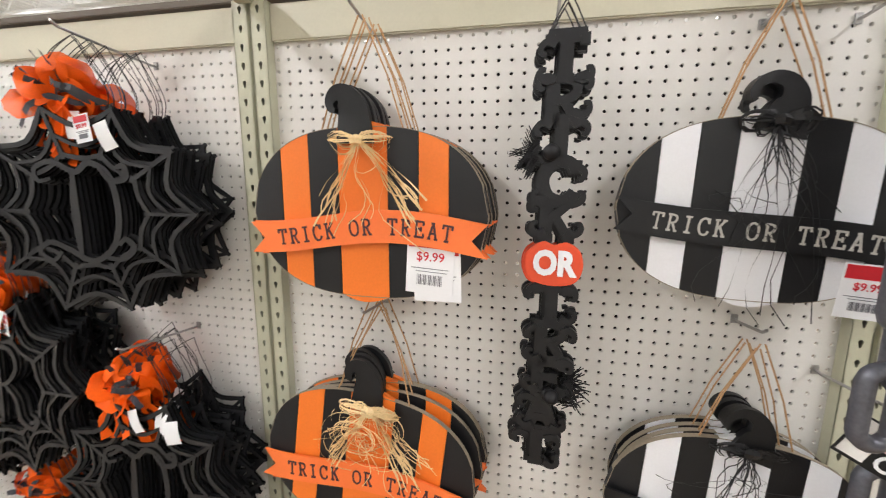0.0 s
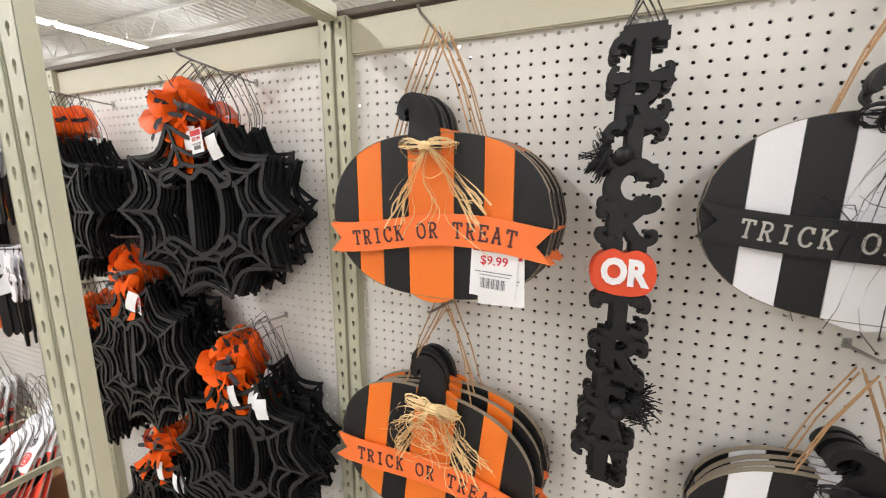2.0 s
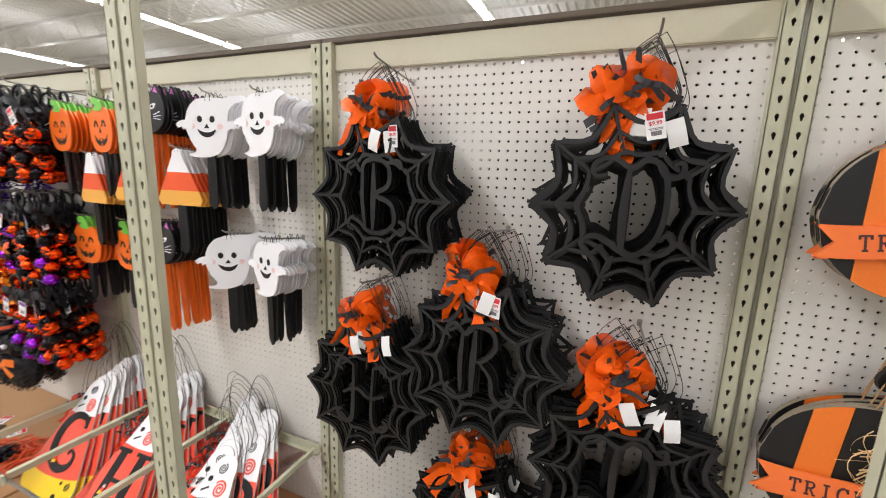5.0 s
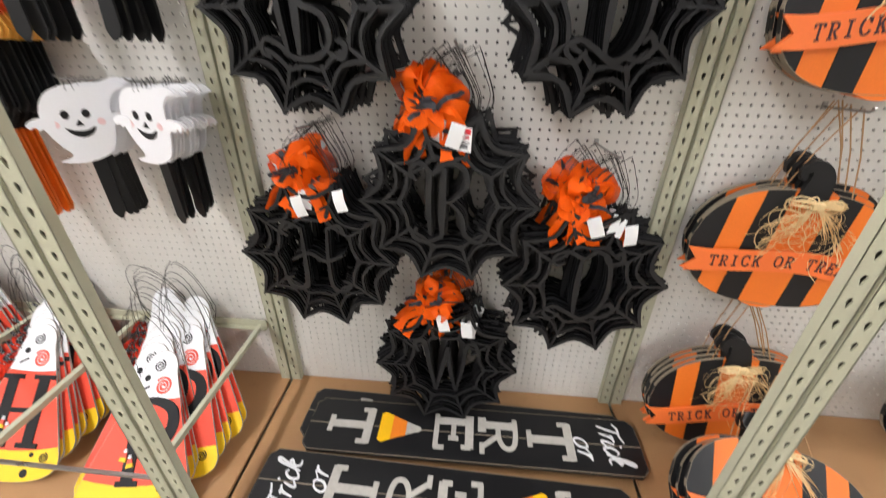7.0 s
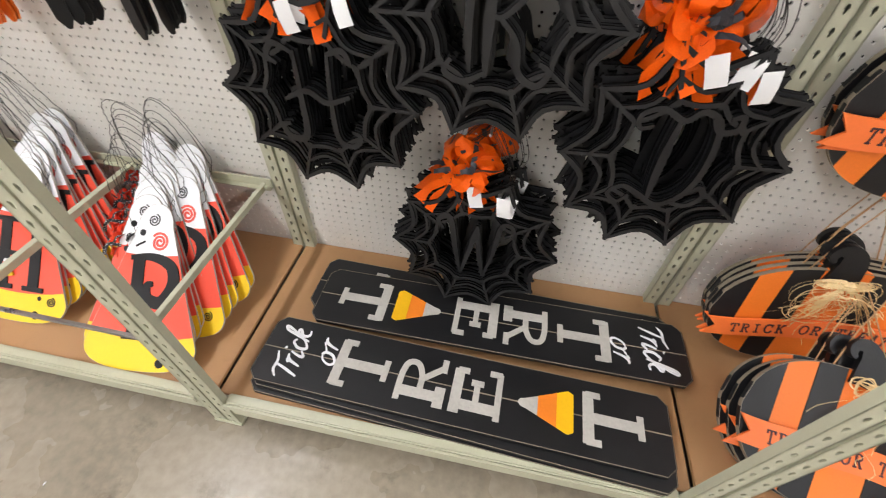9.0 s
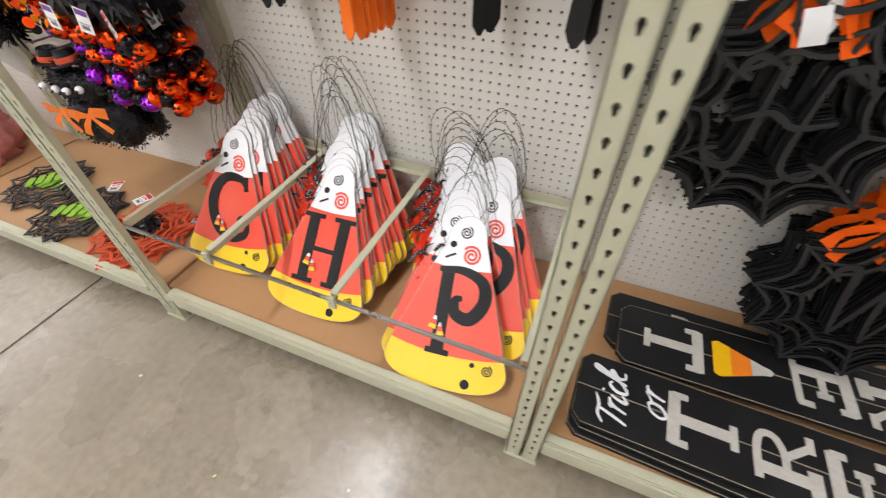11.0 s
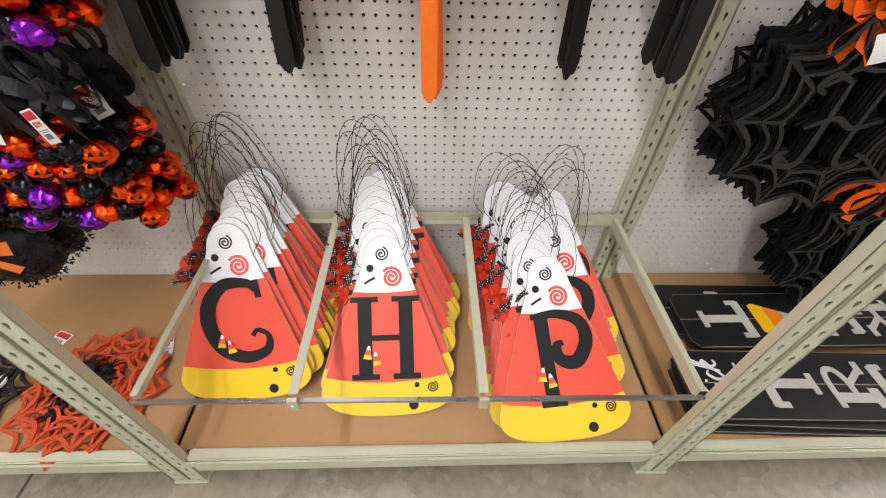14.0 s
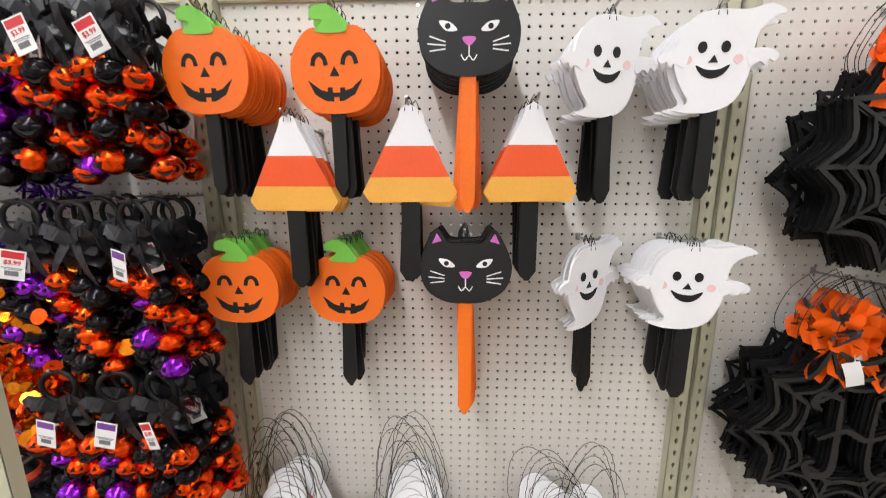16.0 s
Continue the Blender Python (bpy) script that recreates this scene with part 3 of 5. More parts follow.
def pumpkin_plaque(white=False, bow=True, tag=0, seed=1):
    """Planks cut to a pumpkin, a hooked stem, a wavy banner with slab letters and a straw bow."""
    base = thing("pumpkin_sign", Matrix.Identity(4),
                 "black and white striped wooden pumpkin sign with black banner" if white else "black and orange striped wooden pumpkin sign with orange banner",
                 "wall sign", "white pumpkin signs" if white else "orange pumpkin signs")
    cuts = (-PW, -0.176, -0.113, -0.050, 0.052, 0.113, 0.170, PW)
    light = M_WHITE if white else M_ORANGE
    for i, (a, b) in enumerate(zip(cuts, cuts[1:])):
        extra = 0.012 if i == 3 else 0.0
        a2, b2 = a + 0.0006, b - 0.0006
        xs = [a2 + (b2 - a2) * k / 10 for k in range(11)]
        lobe = [extra * math.sin(math.pi * k / 10) for k in range(11)]
        top = [(x, max(pumpkin_edge(x), 0.004) + e) for x, e in zip(xs, lobe)]
        bot = [(x, -max(pumpkin_edge(x), 0.004) - e) for x, e in zip(xs, lobe)]
        flat("plank", bot + top[::-1], M_BLACK if i % 2 == 0 else light, base, 0.0 + 0.0008 * (i % 2), 0.011)
    xs = [-PW + 2 * PW * k / 40 for k in range(41)]
    bm = bmesh.new()
    bar(bm, [(x, max(pumpkin_edge(x), 0.004) + 0.0004) for x in xs] + [(x, -max(pumpkin_edge(x), 0.004) - 0.0004) for x in xs[::-1]], 0.0012, -0.0003, 0.0108, True)
    part("worn_edge", bm, M_EDGE, base, "worn bare wood edge")
    if white:
        key = ((0.006, -0.030, 0.084), (0.014, 0.004, 0.066), (0.020, 0.030, 0.044), (0.010, 0.053, 0.028), (-0.012, 0.062, 0.020), (-0.033, 0.054, 0.016), (-0.043, 0.036, 0.012), (-0.037, 0.024, 0.007))
    else:
        key = ((-0.010, -0.030, 0.074), (-0.010, 0.010, 0.064), (-0.014, 0.036, 0.054), (-0.028, 0.056, 0.040), (-0.046, 0.060, 0.028), (-0.058, 0.047, 0.020), (-0.056, 0.033, 0.014), (-0.048, 0.029, 0.008))
    key = smooth_line(key, 4)
    bm = bmesh.new()
    bar(bm, [(x, PH + z) for x, z, w in key], [w for x, z, w in key], -0.007, 0.006)
    part("stem", bm, M_BLACK, base)

    def wave(s):
        if white:
            return (s, -0.034 - 0.10 * s + 0.006 * math.sin(s * 11)), math.atan(-0.10 + 0.066 * math.cos(s * 11))
        return (s, -0.036 + 0.016 * math.sin(s * 10.5 + 0.9)), math.atan(0.168 * math.cos(s * 10.5 + 0.9))
    xs = [-0.245 + 0.49 * k / 28 for k in range(29)]
    mid = [wave(x)[0][1] for x in xs]
    up = [(x, z + 0.031) for x, z in zip(xs, mid)]
    dn = [(x, z - 0.031) for x, z in zip(xs, mid)]
    outline = dn + [(0.215, mid[-1])] + up[::-1] + [(-0.215, mid[0])]
    flat("banner", outline, M_BLACK if white else M_BANNER, base, -0.013, -0.007)
    letters(base, M_GREYTXT if white else M_PURTXT, "TRICK OR TREAT", wave, 0.031, 0.0036, -0.0142, -0.0125, 0.62, 0.23)
    if bow:
        raffia(base, M_BLKRAFF if white else M_RAFFIA, PH - 0.010 if white else PH - 0.026, 20 if white else 34, 0.11 if white else 0.090, 0.25 if white else 0.150, seed=seed, width=0.0030 if white else 0.0027)
    for s in (-1, 1):
        bm = bmesh.new()
        tube(bm, [(s * 0.085, 0.006, PH - 0.02), (s * 0.082, 0.004, PH - 0.002), (s * 0.052, 0.008, PH + 0.09), (s * 0.004, 0.012, PH + 0.195)], 0.0017, 6)
        part("twine", bm, M_TWINE, base, "thin jute hanging cord")
    if tag:
        if tag == 3:
            price_tag(base, pose(0.140, -0.0055, -0.024, 0, 3, 0), False, "$9.99", (0.092, 0.122))
            price_tag(base, pose(0.147, -0.0035, -0.038, 0, -2, 0), False, "$9.99", (0.092, 0.122))
        else:
            price_tag(base, pose(0.172 if white else 0.125, -0.016, -0.078, 0, 3, 0), tag == 2, "$9.99", (0.080, 0.096) if tag == 1 else (0.088, 0.06))
    return base


def row_of(proto, poses):
    for m in poses:
        copy_thing(proto, m)


P_FRONT = pumpkin_plaque(False, True, 3, 3)
P_FRONT.matrix_basis = pose(0.292, -0.128, 1.412, 0, 0, -3)
P_PLAIN = pumpkin_plaque(False, False, 0, 4)
P_PLAIN.matrix_basis = pose(0.295, -0.113, 1.412, 0, 0.6, -1)
row_of(P_PLAIN, [pose(0.300, -0.096, 1.410, 0, -0.8, 1), pose(0.298, -0.078, 1.413, 0, 0.9, 0), pose(0.302, -0.060, 1.411, 0, 0, 0)])
peg_hook(0.285, 1.765, 0.145, 0.018)
P_LOW = pumpkin_plaque(False, True, 0, 11)
raffia(P_LOW, M_RAFFIA, PH - 0.032, 22, 0.11, 0.090, seed=77, width=0.0024, tangle=26)
P_LOW.matrix_basis = pose(0.275, -0.112, 0.858, -3, 6.0, -2)
row_of(P_PLAIN, [pose(0.285, -0.088, 0.862, -2, 2.0, 2), pose(0.290, -0.066, 0.868, -1, -2, 3), pose(0.292, -0.044, 0.866, 0, 1, 0)])
peg_hook(0.290, 1.205, 0.13, 0.010)
P_TAG = pumpkin_plaque(False, True, 2, 21)
raffia(P_TAG, M_RAFFIA, PH - 0.032, 22, 0.11, 0.090, seed=78, width=0.0024, tangle=26)
P_TAG.matrix_basis = pose(0.288, -0.165, 0.342, -9, -3.0, 0)
row_of(P_PLAIN, [pose(0.282, -0.148, 0.344, -9, -4, 1), pose(0.288, -0.131, 0.345, -9, -2, 0), pose(0.286, -0.114, 0.346, -9, -4, 0)])
P_DECK = pumpkin_plaque(False, True, 1, 31)
P_DECK.matrix_basis = pose(0.295, -0.456, 0.274, -52, 0, 4) @ pose(0, 0, 0, 0, 16)
row_of(P_PLAIN, [pose(0.288, -0.440, 0.258, -53, 0, 2) @ pose(0, 0, 0, 0, 10), pose(0.278, -0.424, 0.243, -54, 0, 3) @ pose(0, 0, 0, 0, 14)])

W_FRONT = pumpkin_plaque(True, True, 1, 41)
W_FRONT.matrix_basis = pose(0.976, -0.098, 1.430, 0, 1.5, -2) @ Matrix.Diagonal((0.91, 1, 0.93, 1))
W_PLAIN = pumpkin_plaque(True, False, 0, 42)
W_PLAIN.matrix_basis = pose(0.977, -0.084, 1.430, 0, 1.2, -1) @ Matrix.Diagonal((0.91, 1, 0.93, 1))
W_SIZE = Matrix.Diagonal((0.91, 1, 0.93, 1))
row_of(W_PLAIN, [pose(0.977, -0.070, 1.430, 0, 1.0, -1) @ W_SIZE])
peg_hook(0.985, 1.745, 0.12, 0.012)
W_LOW = pumpkin_plaque(True, True, 0, 44)
W_LOW.matrix_basis = pose(0.990, -0.112, 0.868, -2, 4, 0) @ W_SIZE
row_of(W_PLAIN, [pose(0.985, -0.088, 0.876, -1, 6, 2) @ W_SIZE, pose(0.99, -0.066, 0.878, 0, 3, 1) @ W_SIZE, pose(0.99, -0.044, 0.878, 0, 4, 0) @ W_SIZE])
peg_hook(1.003, 1.215, 0.10, 0.010)
row_of(W_PLAIN, [pose(0.97, -0.16, 0.33, -9, 5, 0) @ W_SIZE, pose(0.97, -0.13, 0.33, -9, 8, 0) @ W_SIZE])


# ---- hanging letter sign ----
def letter_sign(m, full=True):
    base = thing("letter_sign", m, "black cut-out letters strung vertically with a red pumpkin reading OR", "wall sign", "hanging letter signs")
    z = 0.0
    for i, ch in enumerate("TRICK"):
        one_letter(base, ch, 0.0, z - 0.036, i)
        z -= 0.0655
    flat("pumpkin", smooth_line([(0, 0.032), (0.022, 0.038), (0.047, 0.022), (0.054, -0.006), (0.044, -0.032), (0.018, -0.042), (-0.018, -0.042), (-0.044, -0.032), (-0.054, -0.006), (-0.047, 0.022), (-0.022, 0.038)], 4, True),
         M_REDPUMP, base, -0.008, 0.002, "red-orange pumpkin reading OR").matrix_basis = pose(0, -0.003, z - 0.044) @ Matrix.Diagonal((0.9, 1, 0.96, 1))
    words("lettering", "OR", 0.052, M_WHITE, base, pose(0, -0.0125, z - 0.047) @ Matrix.Diagonal((0.94, 1, 1.12, 1)), 0.0006, weight=0.0026)
    z -= 0.084
    for i, ch in enumerate("TREAT"):
        one_letter(base, ch, 0.006 * math.sin(i) - 0.008 * i / 4, z - 0.036, i + 5)
        z -= 0.0705
    bm = bmesh.new()
    for s in (-1, 1):
        tube(bm, [(s * 0.03, -0.004, 0.0), (s * 0.012, 0, 0.04), (0, 0.002, 0.062)], 0.0012, 5)
    part("wire", bm, M_WIRE, base)
    for cx, cz, sx in ((-0.035, -0.185, -1), (0.03, -0.62, 1)):
        bm = bmesh.new()
        bmesh.ops.create_icosphere(bm, subdivisions=2, radius=0.014, matrix=Matrix.Translation((cx + 0.02 * -sx, -0.016, cz)))
        spider = part("spider", bm, M_SPIRAL, base, "black wiry spider clinging to the letters", smooth=True)
        bm = bmesh.new()
        for k in range(30):
            a = R.uniform(-1.0, 1.2)
            ln = R.uniform(0.02, 0.05)
            y = R.uniform(-0.012, 0.01)
            tube(bm, [(cx, y, cz + R.uniform(-0.03, 0.03)), (cx + sx * ln * math.cos(a), y - 0.012, cz + ln * math.sin(a) + R.uniform(-0.02, 0.02))], 0.0011, 4)
        tagged(part("leg_tuft", bm, M_SPIRAL, spider, "thin wiry black legs"), kind="stuff")
    return base


M_REDPUMP = material("red_orange_pumpkin", lin(222, 78, 42), 0.45, vary=0.06)


def one_letter(base, ch, x, z, i):
    bm = bmesh.new()
    w, h = 0.062, 0.070
    for k, line in enumerate(SLAB[ch]):
        pts = [(x + (u - 0.5) * w, z + (v - 0.5) * h) for u, v in line]
        heavy = 0.022 if k < 2 else 0.015
        bar(bm, pts, heavy, -0.006 - 0.0004 * k, 0.0)
    lift = 0.006 * ((i * 5) % 3 - 1)
    for q, (sx, sz) in enumerate(((-1, 1), (1, -1), (-1, -1), (1, 1))):
        if (i + q) % 4 == 3:
            continue
        curl = [(x + sx * 0.016, z + sz * 0.025 + lift), (x + sx * 0.030, z + sz * 0.030 + lift), (x + sx * 0.040, z + sz * 0.023 + lift), (x + sx * 0.039, z + sz * 0.012 + lift), (x + sx * 0.031, z + sz * 0.012 + lift)]
        line = smooth_line(curl, 4)
        bar(bm, line, [0.014 - 0.008 * t / (len(line) - 1) for t in range(len(line))], -0.0088 - 0.0004 * q, 0.0)
    bm2 = part("letter", bm, M_BLACK, base)
    return bm2


L_PROTO = letter_sign(pose(0.654, -0.135, 1.710, 0, 0.5, -4))
row_of(L_PROTO, [pose(0.650, -0.120, 1.706, 0, 0.8, 1), pose(0.653, -0.105, 1.706, 0, 0.2, -2), pose(0.648, -0.090, 1.704, 0, 0.9, 1)])
peg_hook(0.640, 1.768, 0.16, 0.012)

# ---- web wreaths ----
SCRIPT = {
    "B": [[(-0.04, -0.36), (-0.03, 0.0), (-0.02, 0.38)], [(-0.32, 0.24), (-0.38, 0.34), (-0.28, 0.40), (-0.20, 0.30), (-0.12, 0.40), (0.06, 0.42), (0.18, 0.32), (0.16, 0.14), (0.0, 0.04), (0.20, -0.06), (0.24, -0.26), (0.10, -0.38), (-0.10, -0.38), (-0.22, -0.28), (-0.34, -0.24), (-0.38, -0.34), (-0.30, -0.38)], [(-0.16, 0.34), (-0.18, 0.0), (-0.14, -0.34)], [(0.20, -0.32), (0.34, -0.38), (0.38, -0.28), (0.30, -0.24)], [(0.14, 0.38), (0.30, 0.40), (0.34, 0.32)]],
    "D": [[(-0.08, 0.37), (-0.09, 0.1), (-0.09, -0.15), (-0.08, -0.38)], [(-0.26, 0.28), (-0.36, 0.26), (-0.38, 0.36), (-0.24, 0.42), (-0.06, 0.34), (0.06, 0.42), (0.21, 0.32), (0.26, 0.0), (0.20, -0.28), (0.02, -0.42), (-0.18, -0.32), (-0.32, -0.26), (-0.42, -0.34), (-0.32, -0.42), (-0.24, -0.34)], [(0.10, -0.38), (0.26, -0.40), (0.36, -0.30), (0.30, -0.22), (0.24, -0.28)], [(0.14, 0.38), (0.22, 0.28), (0.34, 0.30), (0.34, 0.40), (0.26, 0.38)]],
    "R": [[(-0.06, -0.38), (-0.06, 0.0), (-0.04, 0.38)], [(-0.32, 0.24), (-0.38, 0.34), (-0.28, 0.42), (-0.16, 0.32), (-0.04, 0.42), (0.14, 0.38), (0.18, 0.20), (0.04, 0.04), (-0.06, 0.04)], [(0.02, 0.02), (0.14, -0.12), (0.18, -0.32), (0.32, -0.40), (0.40, -0.30), (0.32, -0.24)], [(-0.06, -0.34), (-0.22, -0.42), (-0.36, -0.36), (-0.32, -0.26)], [(-0.18, 0.34), (-0.20, 0.0), (-0.18, -0.34)]],
    "H": [[(-0.14, 0.38), (-0.14, 0.0), (-0.16, -0.36), (-0.32, -0.40), (-0.38, -0.30), (-0.30, -0.26)], [(0.16, 0.38), (0.14, 0.0), (0.16, -0.34), (0.30, -0.40), (0.38, -0.30), (0.30, -0.26)], [(-0.30, -0.04), (-0.08, 0.06), (0.10, -0.02), (0.32, 0.06)], [(-0.14, 0.36), (-0.30, 0.42), (-0.38, 0.32), (-0.30, 0.26)], [(0.16, 0.38), (0.30, 0.42), (0.36, 0.32)]],
    "W": [[(-0.34, 0.24), (-0.40, 0.36), (-0.28, 0.40), (-0.20, 0.0), (-0.12, -0.38)], [(-0.12, -0.38), (-0.04, 0.0), (0.02, 0.34)], [(0.02, 0.34), (0.06, 0.0), (0.14, -0.38)], [(0.14, -0.38), (0.22, 0.0), (0.26, 0.36), (0.36, 0.40), (0.40, 0.30), (0.32, 0.24)]],
}


def scallop(r, dip, n=10, seg=6, rot=0.0):
    """A ring of n tips at radius r whose sides sag inwards."""
    out = []
    for i in range(n):
        a0, a1 = math.tau * i / n + rot, math.tau * (i + 1) / n + rot
        p, q = (math.cos(a0) * r, math.sin(a0) * r), (math.cos(a1) * r, math.sin(a1) * r)
        for s in range(seg):
            t = s / seg
            k = 1 - dip * math.sin(math.pi * t)
            out.append(((p[0] + (q[0] - p[0]) * t) * k, (p[1] + (q[1] - p[1]) * t) * k))
    return out


def web_board(name, parent, r, letter, mat, rot=0.0, t=0.006):
    """Three sagging rings joined by ten spokes, and an initial in the middle."""
    for k, (q, dip, w) in enumerate(((1.0, 0.16, 0.0100), (0.76, 0.14, 0.0075), (0.57, 0.06, 0.0090))):
        bm = bmesh.new()
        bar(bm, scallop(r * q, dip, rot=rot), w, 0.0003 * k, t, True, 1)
        part("ring", bm, (mat, M_WEBEDGE_SHADE if mat is M_WEB else mat), parent)
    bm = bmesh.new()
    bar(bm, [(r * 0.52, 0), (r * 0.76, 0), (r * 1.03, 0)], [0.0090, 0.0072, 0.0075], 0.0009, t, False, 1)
    spoke = part("spoke", bm, (mat, M_WEBEDGE_SHADE if mat is M_WEB else mat), parent)
    for i in range(10):
        ob = spoke if i == 0 else new("spoke", spoke.data)
        ob.parent = parent
        ob.matrix_basis = pose(0, 0, 0, 0, -math.degrees(rot) - 36 * i)
    if letter:
        bm = bmesh.new()
        for k, l in enumerate(SCRIPT[letter]):
            line = smooth_line([(x * r * 1.12, z * r * 1.12) for x, z in l], 6)
            n = len(line)
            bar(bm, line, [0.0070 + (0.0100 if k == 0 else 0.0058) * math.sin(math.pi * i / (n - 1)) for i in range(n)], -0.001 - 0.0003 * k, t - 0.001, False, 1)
        part("initial", bm, (mat, M_WEBEDGE_SHADE if mat is M_WEB else mat), parent, "swirly cut-out initial")


def organza_bow(parent, z, seed, mat=None, size=1.0, dx0=0.0, dy0=0.0):
    """Sheer loops and tails and a few thin ribbons, each a part."""
    rr = random.Random(seed)
    mat = mat or M_TULLE
    sheer = "crumpled sheer %s loop" % ("red" if mat is M_RED else "orange")
    at = pose(dx0, dy0, 0)
    for k in range(7):
        a = math.tau * k / 7 + rr.uniform(-0.4, 0.4)
        ln = rr.uniform(0.045, 0.078) * size
        dx, dz = math.cos(a), math.sin(a) * 0.85 + 0.15
        side = rr.uniform(0.010, 0.026) * size
        deep = rr.uniform(0.012, 0.034) * size
        key = [(0, -0.012, z), (dx * ln * 0.55 - dz * side, -0.014 - deep, z + dz * ln * 0.55 + dx * side), (dx * ln, -0.012 - deep * 0.5, z + dz * ln),
               (dx * ln * 0.6 + dz * side, -0.006 + deep * 0.3, z + dz * ln * 0.6 - dx * side), (0, -0.010, z)]
        pts = smooth_line(key, 5)
        n = len(pts)
        w0 = rr.uniform(0.030, 0.046) * size
        bm = bmesh.new()
        strip(bm, pts, [0.008 * size + w0 * math.sin(math.pi * i / (n - 1)) ** 0.7 * (0.9 + 0.12 * math.sin(i * 1.7 + k)) for i in range(n)], (rr.gauss(0, 0.5), -1, rr.gauss(0, 0.5)), rr.gauss(0, 0.05))
        part("bow_loop", bm, mat, parent, sheer, at, True)
    for k in range(5):
        dx = rr.gauss(0, 0.055) * size
        ln = rr.uniform(0.07, 0.14) * size
        key = [(0, -0.014, z), (dx * 0.4 + rr.gauss(0, 0.008), -0.026, z - ln * 0.35), (dx * 0.8 + rr.gauss(0, 0.010), -0.020, z - ln * 0.7), (dx, -0.028 + rr.gauss(0, 0.006), z - ln)]
        pts = smooth_line(key, 4)
        n = len(pts)
        bm = bmesh.new()
        strip(bm, pts, [(0.010 + 0.024 * i / (n - 1)) * size * (0.9 + 0.15 * math.sin(i + k)) for i in range(n)], (rr.gauss(0, 0.4), -1, 0), rr.gauss(0, 0.06))
        part("bow_tail", bm, mat, parent, "", at, True)
    for k in range(5):
        a = rr.uniform(-0.7, 3.9)
        ln = rr.uniform(0.05, 0.09) * size * (1.4 if mat is M_RED else 1.0)
        pts = [(math.cos(a) * ln * t, -0.034 - 0.012 * math.sin(t * 4 + k), z + math.sin(a) * ln * t + 0.008 * math.sin(t * 5 + k)) for t in [i / 5 for i in range(6)]]
        bm = bmesh.new()
        strip(bm, pts, 0.0095 if mat is M_RED else 0.0125 * size, (0, -1, rr.gauss(0, 0.3)), rr.gauss(0, 0.2))
        part("ribbon", bm, M_DOTTED if mat is M_RED else M_GREYRIB, parent, "thin dark dotted ribbon" if k == 0 else "", at)


def web_wreath(letter, seed, bow=True, tags=2, r=0.215, low=False):
    base = thing("web_wreath", Matrix.Identity(4), "black cut-out spider web door sign with initial and orange bow", "door sign", "spider web signs %s" % letter)
    web_board("web", base, r, letter, M_WEB)
    rr = random.Random(seed)
    bm = bmesh.new()
    top = r * 0.80
    for s in (-1, 1):
        tube(bm, smooth_line([(s * r * 0.26, 0.003, top + 0.02), (s * r * 0.30, 0.0, top + 0.07), (s * r * 0.15, rr.uniform(-0.01, 0.01), top + 0.135), (0.012, 0.0, top + 0.17)], 6), 0.0009, 5)
    part("wire_handle", bm, M_WIRE, base, "thin bent wire hanger")
    if bow:
        organza_bow(base, top + 0.050 + rr.uniform(-0.006, 0.020), seed, None, 0.94, rr.uniform(-0.060, -0.020), 0.030)
        for k in range(tags):
            at = pose(rr.uniform(-0.07, 0.10), -0.004 - 0.003 * k, top + 0.012 + rr.uniform(-0.01, 0.02), rr.uniform(-8, 8), rr.uniform(-22, 22), rr.uniform(-22, 22))
            if low or k:
                blank_tag(base, at, (0.034, 0.055))
            else:
                price_tag(base, at, False, "$9.99", (0.036, 0.055))
    return base


STACKS = (("B", -0.915, 1.395, -0.195, 14, -3, 0), ("D", -0.284, 1.408, -0.196, 14, 15, 0), ("R", -0.605, 0.985, -0.200, 14, 0, -3),
          ("H", -0.960, 0.808, -0.195, 14, -4, -3), ("D", -0.240, 0.768, -0.195, 14, 5, -4), ("W", -0.605, 0.425, -0.185, 12, 0, -5))
for q, (ch, x, z, y, n, roll, tilt) in enumerate(STACKS):
    front = web_wreath(ch, 100 + q, True, 2, low=q > 2)
    front.matrix_basis = pose(x, y, z, tilt, roll * 0.1, roll)
    second = web_wreath(ch, 130 + q, True, 1, low=True)
    second.matrix_basis = pose(x + R.uniform(-0.003, 0.003), y + 0.0112, z + R.uniform(-0.004, 0.002), tilt, R.uniform(-1.5, 1.5), R.uniform(-1, 1) + roll)
    plain = web_wreath(ch, 160 + q, False, 0)
    plain.matrix_basis = pose(x, y + 0.0224, z - 0.002, tilt, R.uniform(-1.5, 1.5), R.uniform(-1, 1) + roll)
    for k in range(3, n):
        loose = 1.0 if k > (4 if q > 1 else 7) else (0.5 if q > 1 else 0.22)
        copy_thing(second if k in (4, 8) else plain, pose(x + R.uniform(-0.013, 0.013) * loose, y + 0.0112 * k, z + R.uniform(-0.014, 0.008) * loose, tilt, R.uniform(-9, 9) * loose, R.uniform(-1.5, 1.5) + roll * (1 - 0.05 * k)))
    peg_hook(x + 0.01, z + 0.33, abs(y) + 0.012, 0.02)


# ---- plank signs on the shelf ----
def corn_outline(w, h):
    return smooth_line([(-w / 2, 0.08 * h), (-w * 0.46, 0.0), (0, -0.04 * h), (w * 0.46, 0.0), (w / 2, 0.08 * h), (w * 0.16, 0.92 * h), (0, h), (-w * 0.16, 0.92 * h)], 4, True)


